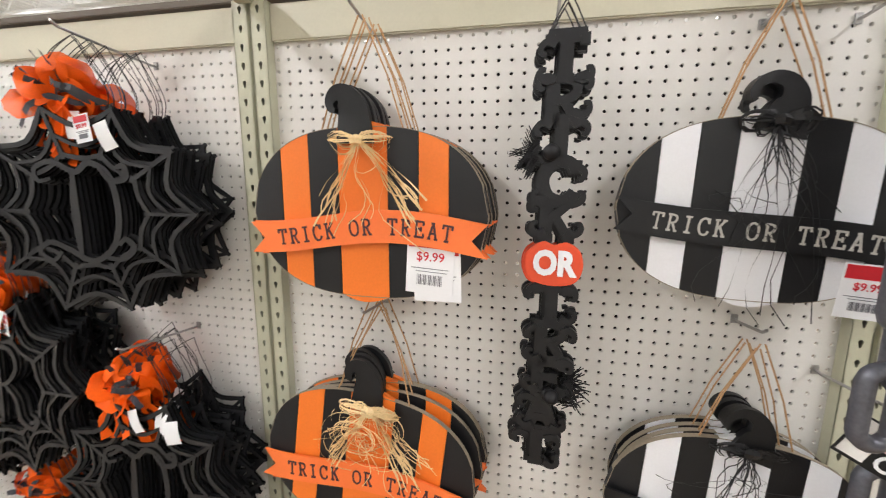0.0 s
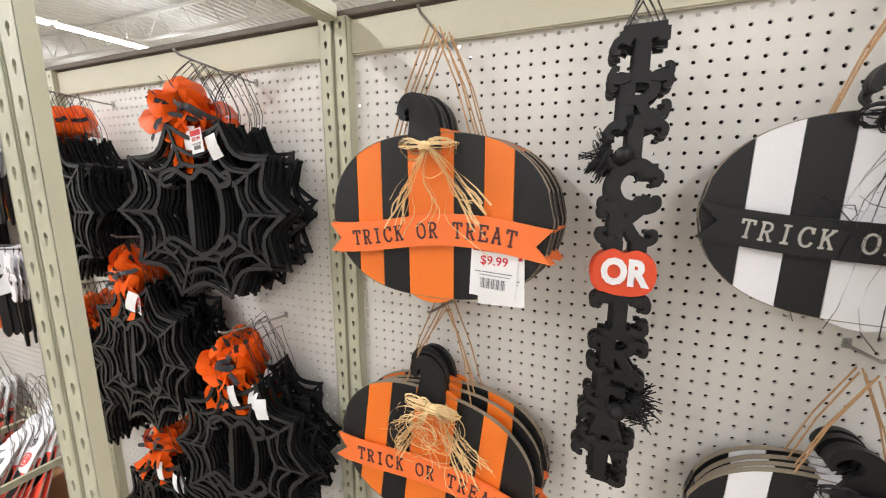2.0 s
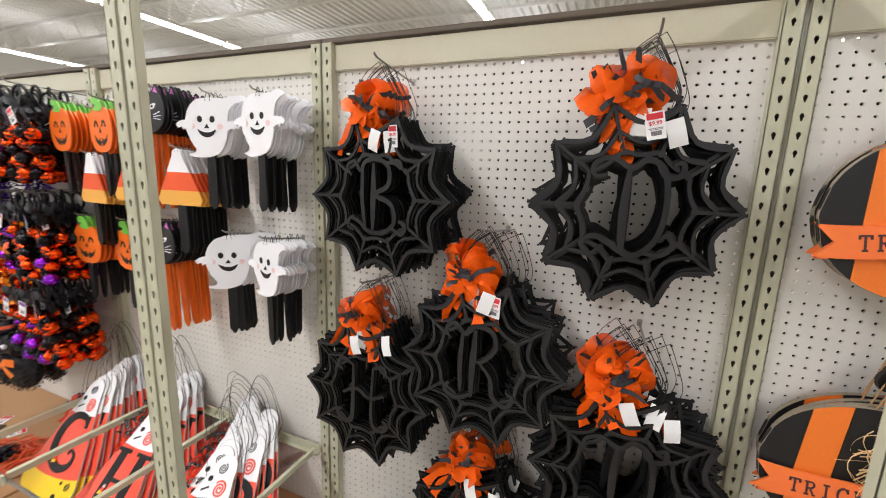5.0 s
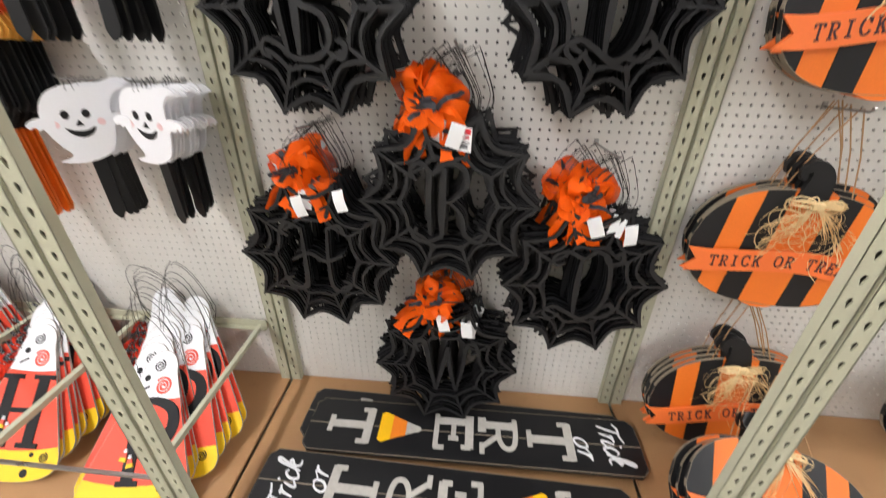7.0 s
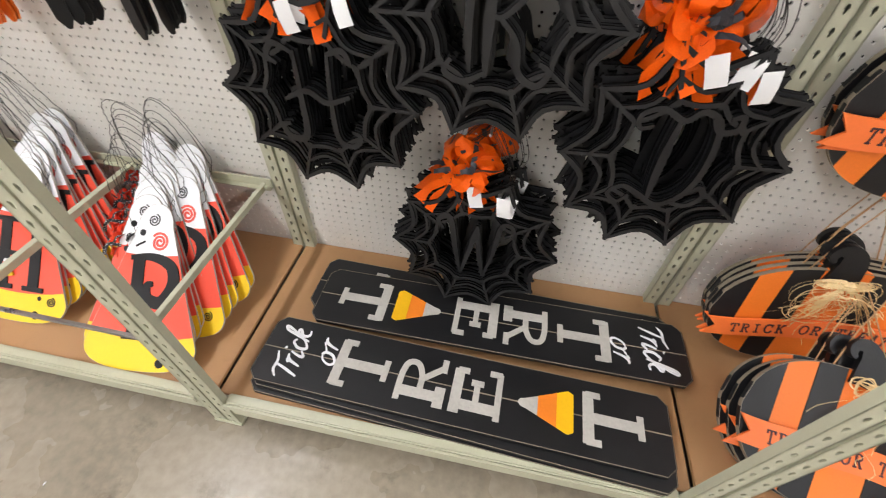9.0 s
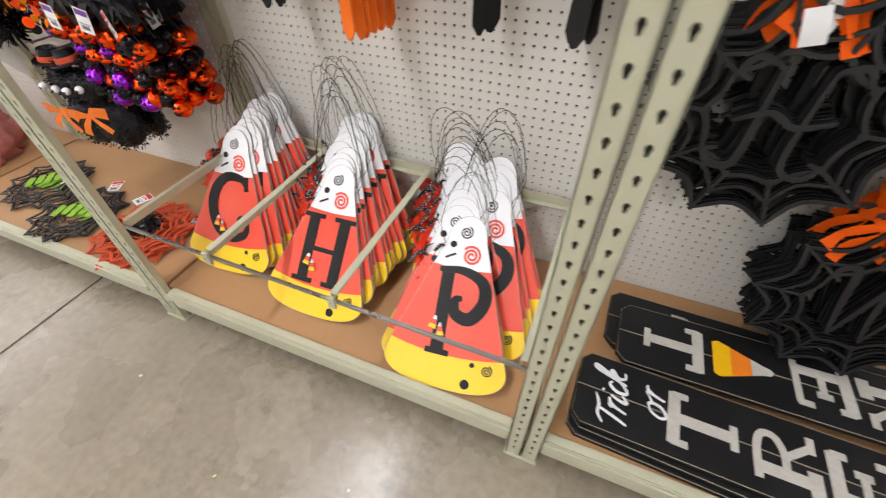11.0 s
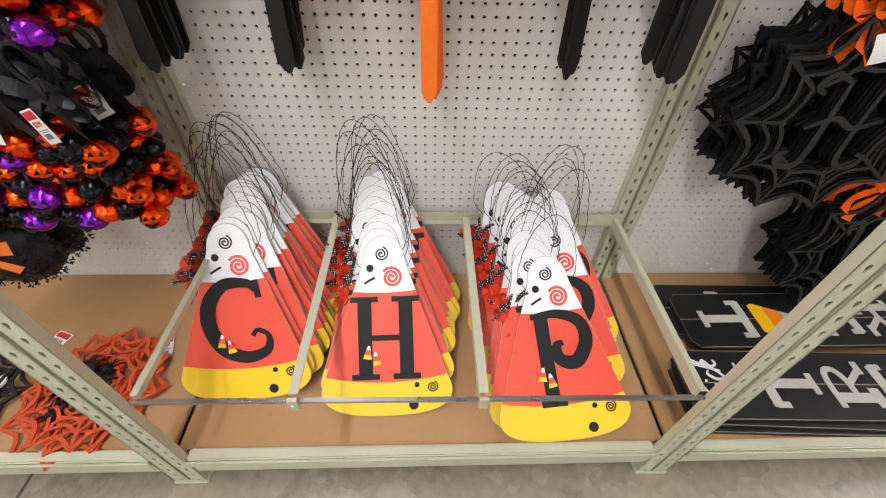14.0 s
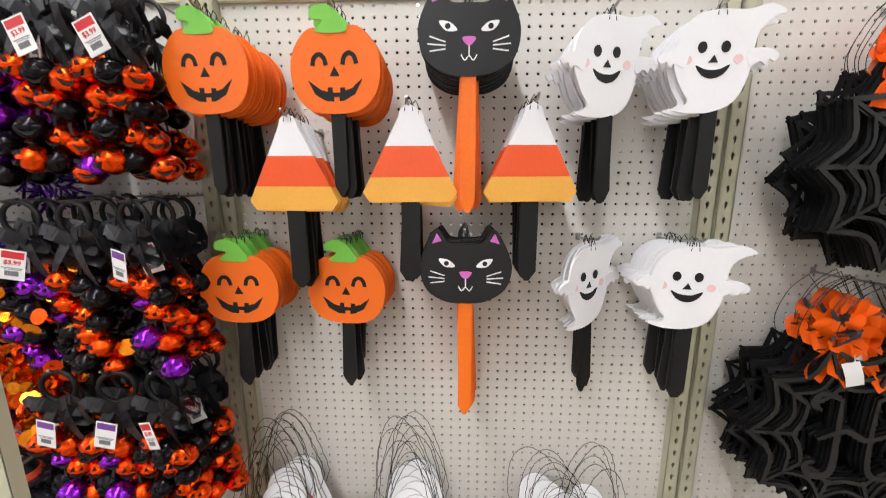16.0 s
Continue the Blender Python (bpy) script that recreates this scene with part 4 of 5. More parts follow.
def corn_bands(parent, w, h, y0, y1, mats, cut=(0.0, 0.30, 0.64, 1.0), names=("base_band", "middle_band", "tip")):
    """A candy corn in three bands, standing on z = 0."""
    def half(z):
        t = min(max(z / h, 0), 1)
        if t < 0.10:
            return w / 2 * (0.86 + 1.4 * t)
        if t < 0.88:
            return w / 2 * (1.0 - (t - 0.10) * 1.02)
        return max(w / 2 * 0.205 * math.sqrt(max(1 - ((t - 0.88) / 0.12) ** 2, 0)), 0.0005)
    for i in range(3):
        za, zb = cut[i] * h, cut[i + 1] * h
        zs = [za + (zb - za) * k / 10 for k in range(11)]
        flat(names[i], [(half(z), z) for z in zs] + [(-half(z), z) for z in zs[::-1]], mats[i], parent, y0, y1)


# brush script, one list of points per stroke, in x-heights
BRUSH = {
    "Trick": [[(-0.1, 1.25), (0.25, 1.50), (0.8, 1.45), (1.35, 1.62)], [(0.62, 1.48), (0.55, 0.8), (0.42, 0.05)],
              [(0.95, 0.80), (1.12, 0.92), (1.08, 0.55), (1.02, 0.05)], [(1.06, 0.50), (1.22, 0.85), (1.48, 0.92)],
              [(1.66, 0.85), (1.58, 0.30), (1.66, 0.02), (1.95, 0.25)], [(1.72, 1.20), (1.76, 1.30)],
              [(2.50, 0.78), (2.25, 0.92), (2.02, 0.55), (2.15, 0.06), (2.40, 0.06), (2.72, 0.42)],
              [(2.62, 0.30), (2.95, 1.20), (3.02, 1.72), (2.82, 1.60), (2.72, 0.80), (2.66, 0.02)],
              [(2.72, 0.48), (2.98, 0.88), (3.16, 0.76), (2.86, 0.48), (3.05, 0.10), (3.36, 0.10)]],
    "or": [[(0.52, 0.90), (0.16, 0.78), (0.04, 0.32), (0.30, 0.02), (0.66, 0.26), (0.66, 0.74), (0.46, 0.92), (0.70, 0.72), (1.00, 0.86)],
           [(1.02, 0.88), (1.22, 0.92), (1.16, 0.50), (1.10, 0.04)], [(1.14, 0.50), (1.32, 0.86), (1.58, 0.90)]],
}


def plank_sign(m):
    """Two chamfered planks side by side, lying face up; its front is +z here."""
    base = thing("plank_sign", m, "black wooden plank sign with grey letters reading Trick or TREAT", "wall sign", "plank signs on the shelf")
    L, c = 1.085, 0.022
    for s in (0, 1):
        a, b = (-0.098, -0.001) if s == 0 else (0.001, 0.098)
        o = [(a + c, 0), (b, 0), (b, L), (a + c, L), (a, L - c), (a, c)] if s == 0 else [(a, 0), (b - c, 0), (b, c), (b, L - c), (b - c, L), (a, L)]
        flat("plank", o, M_BLACK, base, 0.0, 0.014)
        bm = bmesh.new()
        bar(bm, [(x * 0.998, 0.002 + z * 0.996) for x, z in o], 0.0013, -0.0004, 0.002, True)
        part("worn_edge", bm, M_EDGE, base, "thin worn bare wood edge")
    y0, y1 = -0.0022, -0.0004
    for ch, zc in (("T", 0.795), ("R", 0.632), ("E", 0.482), ("T", 0.138)):
        bm = bmesh.new()
        k = 0
        for line in SLAB[ch]:
            bar(bm, [((u - 0.5) * 0.136, zc + (v - 0.5) * (0.138 if ch == "T" else 0.118)) for u, v in line], 0.027 if k < 2 else 0.016, y0 - 0.00025 * k, y1)
            k += 1
        part("letter", bm, M_GREYTXT, base, "worn grey slab letter %s" % ch)
    corn_bands(base, 0.112, 0.140, -0.0030, -0.0004, (M_CORNYEL, M_CORNO, M_GREYTXT))
    for ob in list(base.children):
        if ob.name.split(".")[0] in ("base_band", "middle_band", "tip"):
            ob.matrix_basis = pose(0, 0, 0.238)
    for word, x0, z0, size in (("Trick", -0.088, 0.955, 0.046), ("or", -0.022, 0.872, 0.046)):
        for k, line in enumerate(BRUSH[word]):
            pts = smooth_line([(x0 + (u + 0.22 * v) * size, z0 + (v + 0.10 * u) * size) for u, v in line], 5)
            n = len(pts)
            bm = bmesh.new()
            bar(bm, pts, [0.0042 + 0.0034 * math.sin(math.pi * i / (n - 1)) for i in range(n)], -0.0012 - 0.0003 * k, -0.0003)
            part("script", bm, M_WHITE, base, "white brush script stroke of the word %s" % word)
    return base


M_CORNO = material("candy_orange", lin(240, 132, 36), 0.45)


def lying(x, y, z, turn, flip):
    """Pose of a sign that lies on its back; its top points along -x, or +x if flipped."""
    return pose(x, y, z, 0, 0, turn + (180 if flip else 0)) @ Matrix(((0, 0, -1, 0.54), (1, 0, 0, 0), (0, -1, 0, 0), (0, 0, 0, 1)))


S_PROTO = plank_sign(lying(-0.592, -0.462, 0.1915, -1.6, False))
row_of(S_PROTO, [lying(-0.586, -0.480, 0.1740, -2.9, False), lying(-0.592, -0.486, 0.1565, -2.3, False),
                 lying(-0.514, -0.240, 0.1915, 0.2, True), lying(-0.545, -0.196, 0.1740, -1.2, True), lying(-0.535, -0.186, 0.1565, -0.4, True)])

# ---- yard stakes on hooks ----
def stake_stick(parent, mat, z0, z1, w=0.034, y=0.004):
    flat("stake", [(-w / 2, z0), (-w / 2, z1 + 0.02), (-w * 0.12, z1), (w * 0.12, z1), (w / 2, z1 + 0.02), (w / 2, z0)], mat, parent, y, y + 0.006, "flat pointed stick")


def hang_wire(parent, z, y=0.0):
    bm = bmesh.new()
    tube(bm, [(-0.008, y, z - 0.012), (-0.006, y + 0.002, z + 0.006), (0, y + 0.002, z + 0.016), (0.006, y + 0.002, z + 0.006), (0.008, y, z - 0.012)], 0.0011, 5)
    part("wire_loop", bm, M_WIRE, parent)


def jack_stake():
    base = thing("pumpkin_stake", Matrix.Identity(4), "flat orange smiling pumpkin yard stake with green stem", "yard stake", "pumpkin stakes")
    flat("head", smooth_line([(0, 0.074), (0.05, 0.076), (0.084, 0.04), (0.092, -0.005), (0.078, -0.05), (0.04, -0.076), (-0.04, -0.076), (-0.078, -0.05), (-0.092, -0.005), (-0.084, 0.04), (-0.05, 0.076)], 5, True), M_JACK, base, 0, 0.004)
    flat("stem", smooth_line([(-0.036, 0.071), (-0.018, 0.088), (-0.044, 0.094), (-0.040, 0.112), (-0.016, 0.116), (0.008, 0.106), (0.030, 0.071), (0.0, 0.066)], 4, True), M_GREEN, base, -0.0022, 0.003, "green cut-out stem")
    for s in (-1, 1):
        arc = smooth_line([(s * 0.031 - 0.014, 0.010), (s * 0.031 - 0.010, 0.024), (s * 0.031, 0.030), (s * 0.031 + 0.010, 0.024), (s * 0.031 + 0.014, 0.010)], 3)
        stroke("eye", [arc], 0.0085, M_SPIRAL, base, -0.001, 0.001)
    flat("nose", [(-0.010, -0.010), (0.010, -0.010), (0.0, 0.008)], M_SPIRAL, base, -0.001, 0.001)
    top = [(-0.056, -0.016), (-0.030, -0.034), (-0.016, -0.038), (-0.016, -0.030), (-0.006, -0.030), (-0.006, -0.040), (0.010, -0.040), (0.010, -0.031), (0.020, -0.031), (0.020, -0.037), (0.034, -0.033), (0.056, -0.016)]
    low = [(0.040, -0.044), (0.018, -0.055), (0.008, -0.056), (0.008, -0.048), (-0.004, -0.048), (-0.004, -0.056), (-0.020, -0.055), (-0.042, -0.043)]
    flat("mouth", top + low, M_SPIRAL, base, -0.001, 0.001)
    stake_stick(base, M_STAKE_B, -0.06, -0.240, 0.029)
    hang_wire(base, 0.112)
    return base


def ghost_stake():
    base = thing("ghost_stake", Matrix.Identity(4), "flat white smiling ghost yard stake with pink cheeks", "yard stake", "ghost stakes")
    flat("head", smooth_line([(0.0, 0.086), (0.045, 0.084), (0.085, 0.092), (0.112, 0.078), (0.092, 0.070), (0.072, 0.052), (0.064, 0.020), (0.060, -0.030), (0.040, -0.078), (0.0, -0.098), (-0.045, -0.100), (-0.075, -0.092), (-0.052, -0.086), (-0.046, -0.074), (-0.062, -0.050),
                               (-0.078, -0.005), (-0.070, 0.045), (-0.042, 0.078)], 4, True), M_GHOST, base, 0, 0.004)
    for s in (-1, 1):
        c = s * 0.072
        flat("hand", smooth_line([(c - s * 0.018, 0.012), (c + s * 0.014, 0.016), (c + s * 0.036, 0.004), (c + s * 0.030, -0.008), (c + s * 0.020, -0.004), (c + s * 0.014, -0.014), (c + s * 0.004, -0.008), (c - s * 0.014, -0.016)], 3, True), M_GHOST, base, -0.0015, 0.003)
        flat("eye", disc(-0.008 + s * 0.021, 0.020, 0.0085, 0.0105, 14), M_SPIRAL, base, -0.001, 0.001)
        flat("cheek", disc(-0.008 + s * 0.046, -0.002, 0.0085, None, 14), M_PINK, base, -0.0008, 0.001)
    flat("nose", [(-0.016, -0.008), (0.002, -0.008), (-0.006, 0.006)], M_SPIRAL, base, -0.001, 0.001)
    flat("mouth", smooth_line([(-0.038, -0.012), (-0.026, -0.030), (-0.006, -0.037), (0.014, -0.029), (0.024, -0.012), (0.008, -0.019), (-0.006, -0.021), (-0.022, -0.019)], 3, True), M_SPIRAL, base, -0.001, 0.001)
    stake_stick(base, M_STAKE_B, -0.07, -0.268, 0.030)
    hang_wire(base, 0.088)
    return base


def cat_stake():
    base = thing("cat_stake", Matrix.Identity(4), "flat black cat face yard stake on an orange stick", "yard stake", "cat stakes")
    flat("head", smooth_line([(0, 0.058), (0.036, 0.060), (0.058, 0.088), (0.078, 0.062), (0.096, 0.012), (0.084, -0.036), (0.045, -0.064), (0.0, -0.070), (-0.045, -0.064), (-0.084, -0.036), (-0.096, 0.012), (-0.078, 0.062), (-0.058, 0.088), (-0.036, 0.060)], 4, True), M_BLACK, base, 0, 0.005)
    for s in (-1, 1):
        flat("ear", [(s * 0.050, 0.064), (s * 0.070, 0.058), (s * 0.060, 0.080)], M_CATPINK, base, -0.001, 0.001)
        flat("eye", smooth_line([(s * 0.022, 0.010), (s * 0.036, 0.024), (s * 0.056, 0.026), (s * 0.044, 0.010)], 4, True), M_GHOST, base, -0.001, 0.001)
        flat("pupil", disc(s * 0.040, 0.017, 0.0052, None, 12), M_SPIRAL, base, -0.0016, -0.0009)
        stroke("whiskers", [[(s * 0.044, -0.010), (s * 0.074, 0.000)], [(s * 0.044, -0.016), (s * 0.078, -0.013)], [(s * 0.044, -0.022), (s * 0.074, -0.026)]], 0.0022, M_GHOST, base, -0.001, 0.001)
    flat("nose", smooth_line([(-0.013, -0.002), (0.013, -0.002), (0.0, -0.017)], 3, True), M_CATPINK, base, -0.001, 0.001)
    stroke("mouth", [[(0, -0.014), (0, -0.034)], smooth_line([(-0.015, -0.032), (-0.008, -0.042), (0, -0.034), (0.008, -0.042), (0.015, -0.032)], 3)], 0.0022, M_GHOST, base, -0.001, 0.001)
    stake_stick(base, M_STAKE_O, -0.05, -0.330, 0.029)
    hang_wire(base, 0.078)
    return base


def corn_stake():
    base = thing("candy_corn_stake", Matrix.Identity(4), "flat white, orange and amber candy corn yard stake", "yard stake", "candy corn stakes")
    corn_bands(base, 0.192, 0.192, 0, 0.004, (M_CORNY, M_CORNR, M_GHOST), (0.0, 0.26, 0.58, 1.0))
    stake_stick(base, M_STAKE_B, 0.03, -0.168, 0.038)
    hang_wire(base, 0.190)
    return base


JACK, GHOST, CAT, CORN = jack_stake(), ghost_stake(), cat_stake(), corn_stake()
made_first = set()


def hang_stakes(proto, x, z, y, n, yaw, peg_z, gap=0.0165, drift=0.0):
    for k in range(n):
        m = pose(x + drift * k + R.uniform(-0.004, 0.004), y + gap * k, z + R.uniform(-0.004, 0.003) - 0.0012 * k, R.uniform(-2, 1), R.uniform(-4, 4) if k else 0.0, yaw + R.uniform(-5, 5))
        if proto.name in made_first:
            copy_thing(proto, m)
        else:
            made_first.add(proto.name)
            proto.matrix_basis = m
    peg_hook(x + drift * n * 0.5, peg_z, abs(y) + 0.015, 0.022)


hang_stakes(JACK, -2.328, 1.580, -0.205, 11, -4, 1.672)
hang_stakes(JACK, -2.073, 1.577, -0.205, 9, -12, 1.672)
hang_stakes(CAT, -1.815, 1.640, -0.205, 11, 0, 1.705, 0.0175)
hang_stakes(GHOST, -1.544, 1.595, -0.180, 8, 20, 1.672)
hang_stakes(GHOST, -1.345, 1.597, -0.170, 9, -8, 1.672)
hang_stakes(CORN, -2.177, 1.308, -0.200, 7, -6, 1.478)
hang_stakes(CORN, -1.934, 1.325, -0.200, 4, 0, 1.498)
hang_stakes(CORN, -1.686, 1.330, -0.195, 10, 10, 1.502)
hang_stakes(JACK, -2.338, 1.128, -0.165, 9, -3, 1.228)
hang_stakes(JACK, -2.093, 1.122, -0.150, 8, 0, 1.226)
hang_stakes(CAT, -1.822, 1.181, -0.205, 11, 0, 1.247)
hang_stakes(GHOST, -1.535, 1.143, -0.140, 5, 38, 1.222)
hang_stakes(GHOST, -1.335, 1.146, -0.172, 9, -16, 1.224)


# ---- candy corn cards in the divided tray ----
CL = 0.47


def corn_half(z):
    """Half width of the card at a height above its foot."""
    t = z / CL
    if t < 0.15:
        return max(0.170 * (1 - (1 - t / 0.15) ** 2.6) ** (1 / 2.6), 0.0006)
    if t < 0.86:
        return 0.170 - (t - 0.15) / 0.71 * 0.116
    return max(0.054 * math.sqrt(max(1 - ((t - 0.86) / 0.14) ** 2, 0.0)), 0.0006)


def corn_card(letter, seed, bow=True, bend=0.5):
    base = thing("candy_corn_card", Matrix.Identity(4), "tall candy corn board with black letter %s and wire handle" % letter, "door sign", "candy corn boards %s" % letter)
    sag = lambda x, h: h - 0.012 * (1 - (x / 0.13) ** 2)
    for nm, za, zb, mat in (("yellow_base", 0.0, 0.104, M_CARDY), ("coral_band", 0.104, 0.325, M_CARDR), ("white_tip", 0.325, CL, M_CARDW)):
        n = 18 if za == 0.0 else 12
        zs = [za + (zb - za) * ((k / n) ** 2.4 if za == 0.0 else 1 - (1 - k / n) ** 1.8 if zb == CL else k / n) for k in range(n + 1)]
        right, left = [(corn_half(z), z) for z in zs], [(-corn_half(z), z) for z in zs[::-1]]
        low = [] if za == 0.0 else [(-corn_half(za) + 2 * corn_half(za) * k / 8, sag(-corn_half(za) + 2 * corn_half(za) * k / 8, za) + 0.012 * (1 - (corn_half(za) / 0.13) ** 2)) for k in range(1, 8)]
        high = [] if zb == CL else [(corn_half(zb) - 2 * corn_half(zb) * k / 8, sag(corn_half(zb) - 2 * corn_half(zb) * k / 8, zb) + 0.012 * (1 - (corn_half(zb) / 0.13) ** 2)) for k in range(1, 8)]
        flat(nm, right + high + left + low, mat, base, 0.0, 0.005)
    zs = [0.104 * (k / 18) ** 2.4 for k in range(18)] + [0.104 + (CL - 0.104) * (1 - (1 - k / 26) ** 1.5) for k in range(27)]
    # thin outline on the edge; its grey paints in shade that separates the cards
    bm = bmesh.new()
    bar(bm, [(corn_half(z), z) for z in zs] + [(-corn_half(z), z) for z in zs[::-1]], 0.0009, -0.0002, 0.0052, True)
    part("rim", bm, M_CARDRIM, base, "bare board edge, greyed for the shade between boards")
    y0, y1 = -0.0025, -0.0002
    if letter == "C":
        l = smooth_line([(0.045, 0.300), (0.030, 0.318), (-0.02, 0.318), (-0.055, 0.280), (-0.064, 0.225), (-0.040, 0.165), (0.010, 0.140), (0.055, 0.155), (0.062, 0.190), (0.040, 0.205), (0.028, 0.192)], 6)
        l = [(x * 1.18, 0.215 + (z - 0.228) * 1.10) for x, z in l]
        n = len(l)
        bm = bmesh.new()
        bar(bm, l, [0.012 + 0.027 * math.sin(math.pi * min(i / (n * 0.8), 1)) for i in range(n)], y0, y1)
        bar(bm, [(0.054, 0.322), (0.060, 0.276)], 0.015, y0 - 0.0003, y1)
    elif letter == "H":
        bm = bmesh.new()
        for k, line in enumerate(SLAB["H"]):
            bar(bm, [((u - 0.5) * 0.178, 0.096 + v * 0.214) for u, v in line], 0.036 if k < 2 else 0.014, y0 - 0.0003 * k, y1)
    else:
        bm = bmesh.new()
        bar(bm, [(-0.034, 0.315), (-0.030, 0.205), (-0.024, 0.090)], 0.036, y0, y1)
        bar(bm, [(-0.056, 0.092), (0.010, 0.092)], 0.015, y0 - 0.0003, y1)
        l = smooth_line([(-0.060, 0.312), (0.010, 0.316), (0.066, 0.292), (0.078, 0.240), (0.048, 0.192), (0.006, 0.200), (0.000, 0.234), (0.018, 0.242)], 6)
        n = len(l)
        bar(bm, l, [0.013 + 0.023 * math.sin(math.pi * i / (n - 1)) for i in range(n)], y0 - 0.0006, y1)
    part("letter", bm, M_SPIRAL, base, "large black letter %s" % letter)
    stroke("eye", [spiral(-0.006, 0.422, 0.0185)], 0.0036, M_SPIRAL, base, -0.0012, 0.001)
    flat("eye_dot", disc(-0.036, 0.385, 0.0095, None, 14), M_SPIRAL, base, -0.001, 0.001)
    stroke("cheek", [spiral(0.020, 0.360, 0.027, 2.4, 34)], 0.0068, M_CHEEK, base, -0.0012, 0.001)
    stroke("smile", [smooth_line([(-0.052, 0.345), (-0.040, 0.352), (-0.024, 0.360)], 3)], 0.0058, M_SPIRAL, base, -0.001, 0.001)
    flat("dot", disc(0.068, 0.026, 0.0125, None, 16), M_SPIRAL, base, -0.001, 0.001)
    flat("dot", disc(0.078, 0.078, 0.0068, None, 14), M_SPIRAL, base, -0.001, 0.001)
    stroke("swirl", [spiral(0.118, 0.072, 0.015)], 0.0032, M_SPIRAL, base, -0.0012, 0.001)
    for sx, sz in ((-0.048, 0.150), (-0.022, 0.134)):
        holder = flat("candy_corn", [(-0.011, 0.0), (0.011, 0.0), (0.0085, 0.011), (-0.0085, 0.011)], M_CARDY, base, -0.007, -0.0026, "small raised candy corn")
        holder.matrix_basis = pose(sx, 0, sz, 0, 8 if sx < -0.03 else -10)
        flat("band", [(-0.0085, 0.011), (0.0085, 0.011), (0.0055, 0.024), (-0.0055, 0.024)], M_CARDR, holder, -0.007, -0.0026)
        flat("tip", [(-0.0055, 0.024), (0.0055, 0.024), (0.0025, 0.034), (-0.0025, 0.034)], M_CARDW, holder, -0.007, -0.0026)
    rr = random.Random(seed)
    a, b, c = rr.uniform(-0.02, 0.02), rr.uniform(-0.012, 0.012), rr.uniform(0.08, 0.13) if letter == "P" else rr.uniform(0.12, 0.19)
    bm = bmesh.new()
    loop = smooth_line([(-0.060, 0.003, 0.385), (-0.080, -0.004, 0.43), (-0.060 + a * 0.5, 0.0, CL + c * 0.36), (-0.030 + a, b, CL + c * 0.84), (0.004 + a, b, CL + c), (0.034 + a, b, CL + c * 0.82), (0.060 + a * 0.5, 0.0, CL + c * 0.36), (0.076, 0.0, 0.43), (0.058, 0.003, 0.385)], 7)
    loop = [(x + 0.0010 * math.sin(i * 1.9 + seed), y - bend * max(z - 0.42, 0.0) + 0.0018 * math.cos(i * 2.3), z) for i, (x, y, z) in enumerate(loop)]
    tube(bm, loop, 0.0009, 5)
    part("wire_handle", bm, M_WIRE, base, "curly dark wire handle")
    if bow:
        organza_bow(base, 0.345, seed, M_RED, 0.54, -0.112 if letter == "P" else -0.100, 0.034)
    return base


def card_stack(letter, x0, x1, y0, y1, lean0, lean1, n, seed, roll=0.0, roll1=0.0):
    """Boards that lean back one behind the other."""
    bend = math.tan(math.radians((lean0 + lean1) / 2 - 2))
    a, b = corn_card(letter, seed, True, bend), corn_card(letter, seed + 1, False, bend)
    for k in range(n):
        t = k / (n - 1)
        lean = lean0 + (lean1 - lean0) * t
        m = pose(x0 + (x1 - x0) * t + R.uniform(-0.010, 0.010), y0 + (y1 - y0) * t, DECK + 0.004, -lean, 0, 0) @ pose(0, 0, 0, 0, roll * (1 - t) + roll1 * t + R.uniform(-2.5, 2.5), R.uniform(-1.2, 1.2))
        if k == 0:
            a.matrix_basis = m
        elif k == 1:
            b.matrix_basis = m
        else:
            copy_thing(a if k in (3, 6, 9) else b, m)


card_stack("C", -2.292, -2.222, -0.455, -0.150, 36, 13, 13, 301, -2, -9)
card_stack("H", -1.932, -1.890, -0.505, -0.195, 45, 23, 12, 321, -2, -10)
card_stack("P", -1.475, -1.515, -0.575, -0.250, 52, 31, 11, 341, -6, -10)
card_stack("P", -1.455, -1.425, -0.455, -0.300, 46, 34, 5, 361, -5, -6)


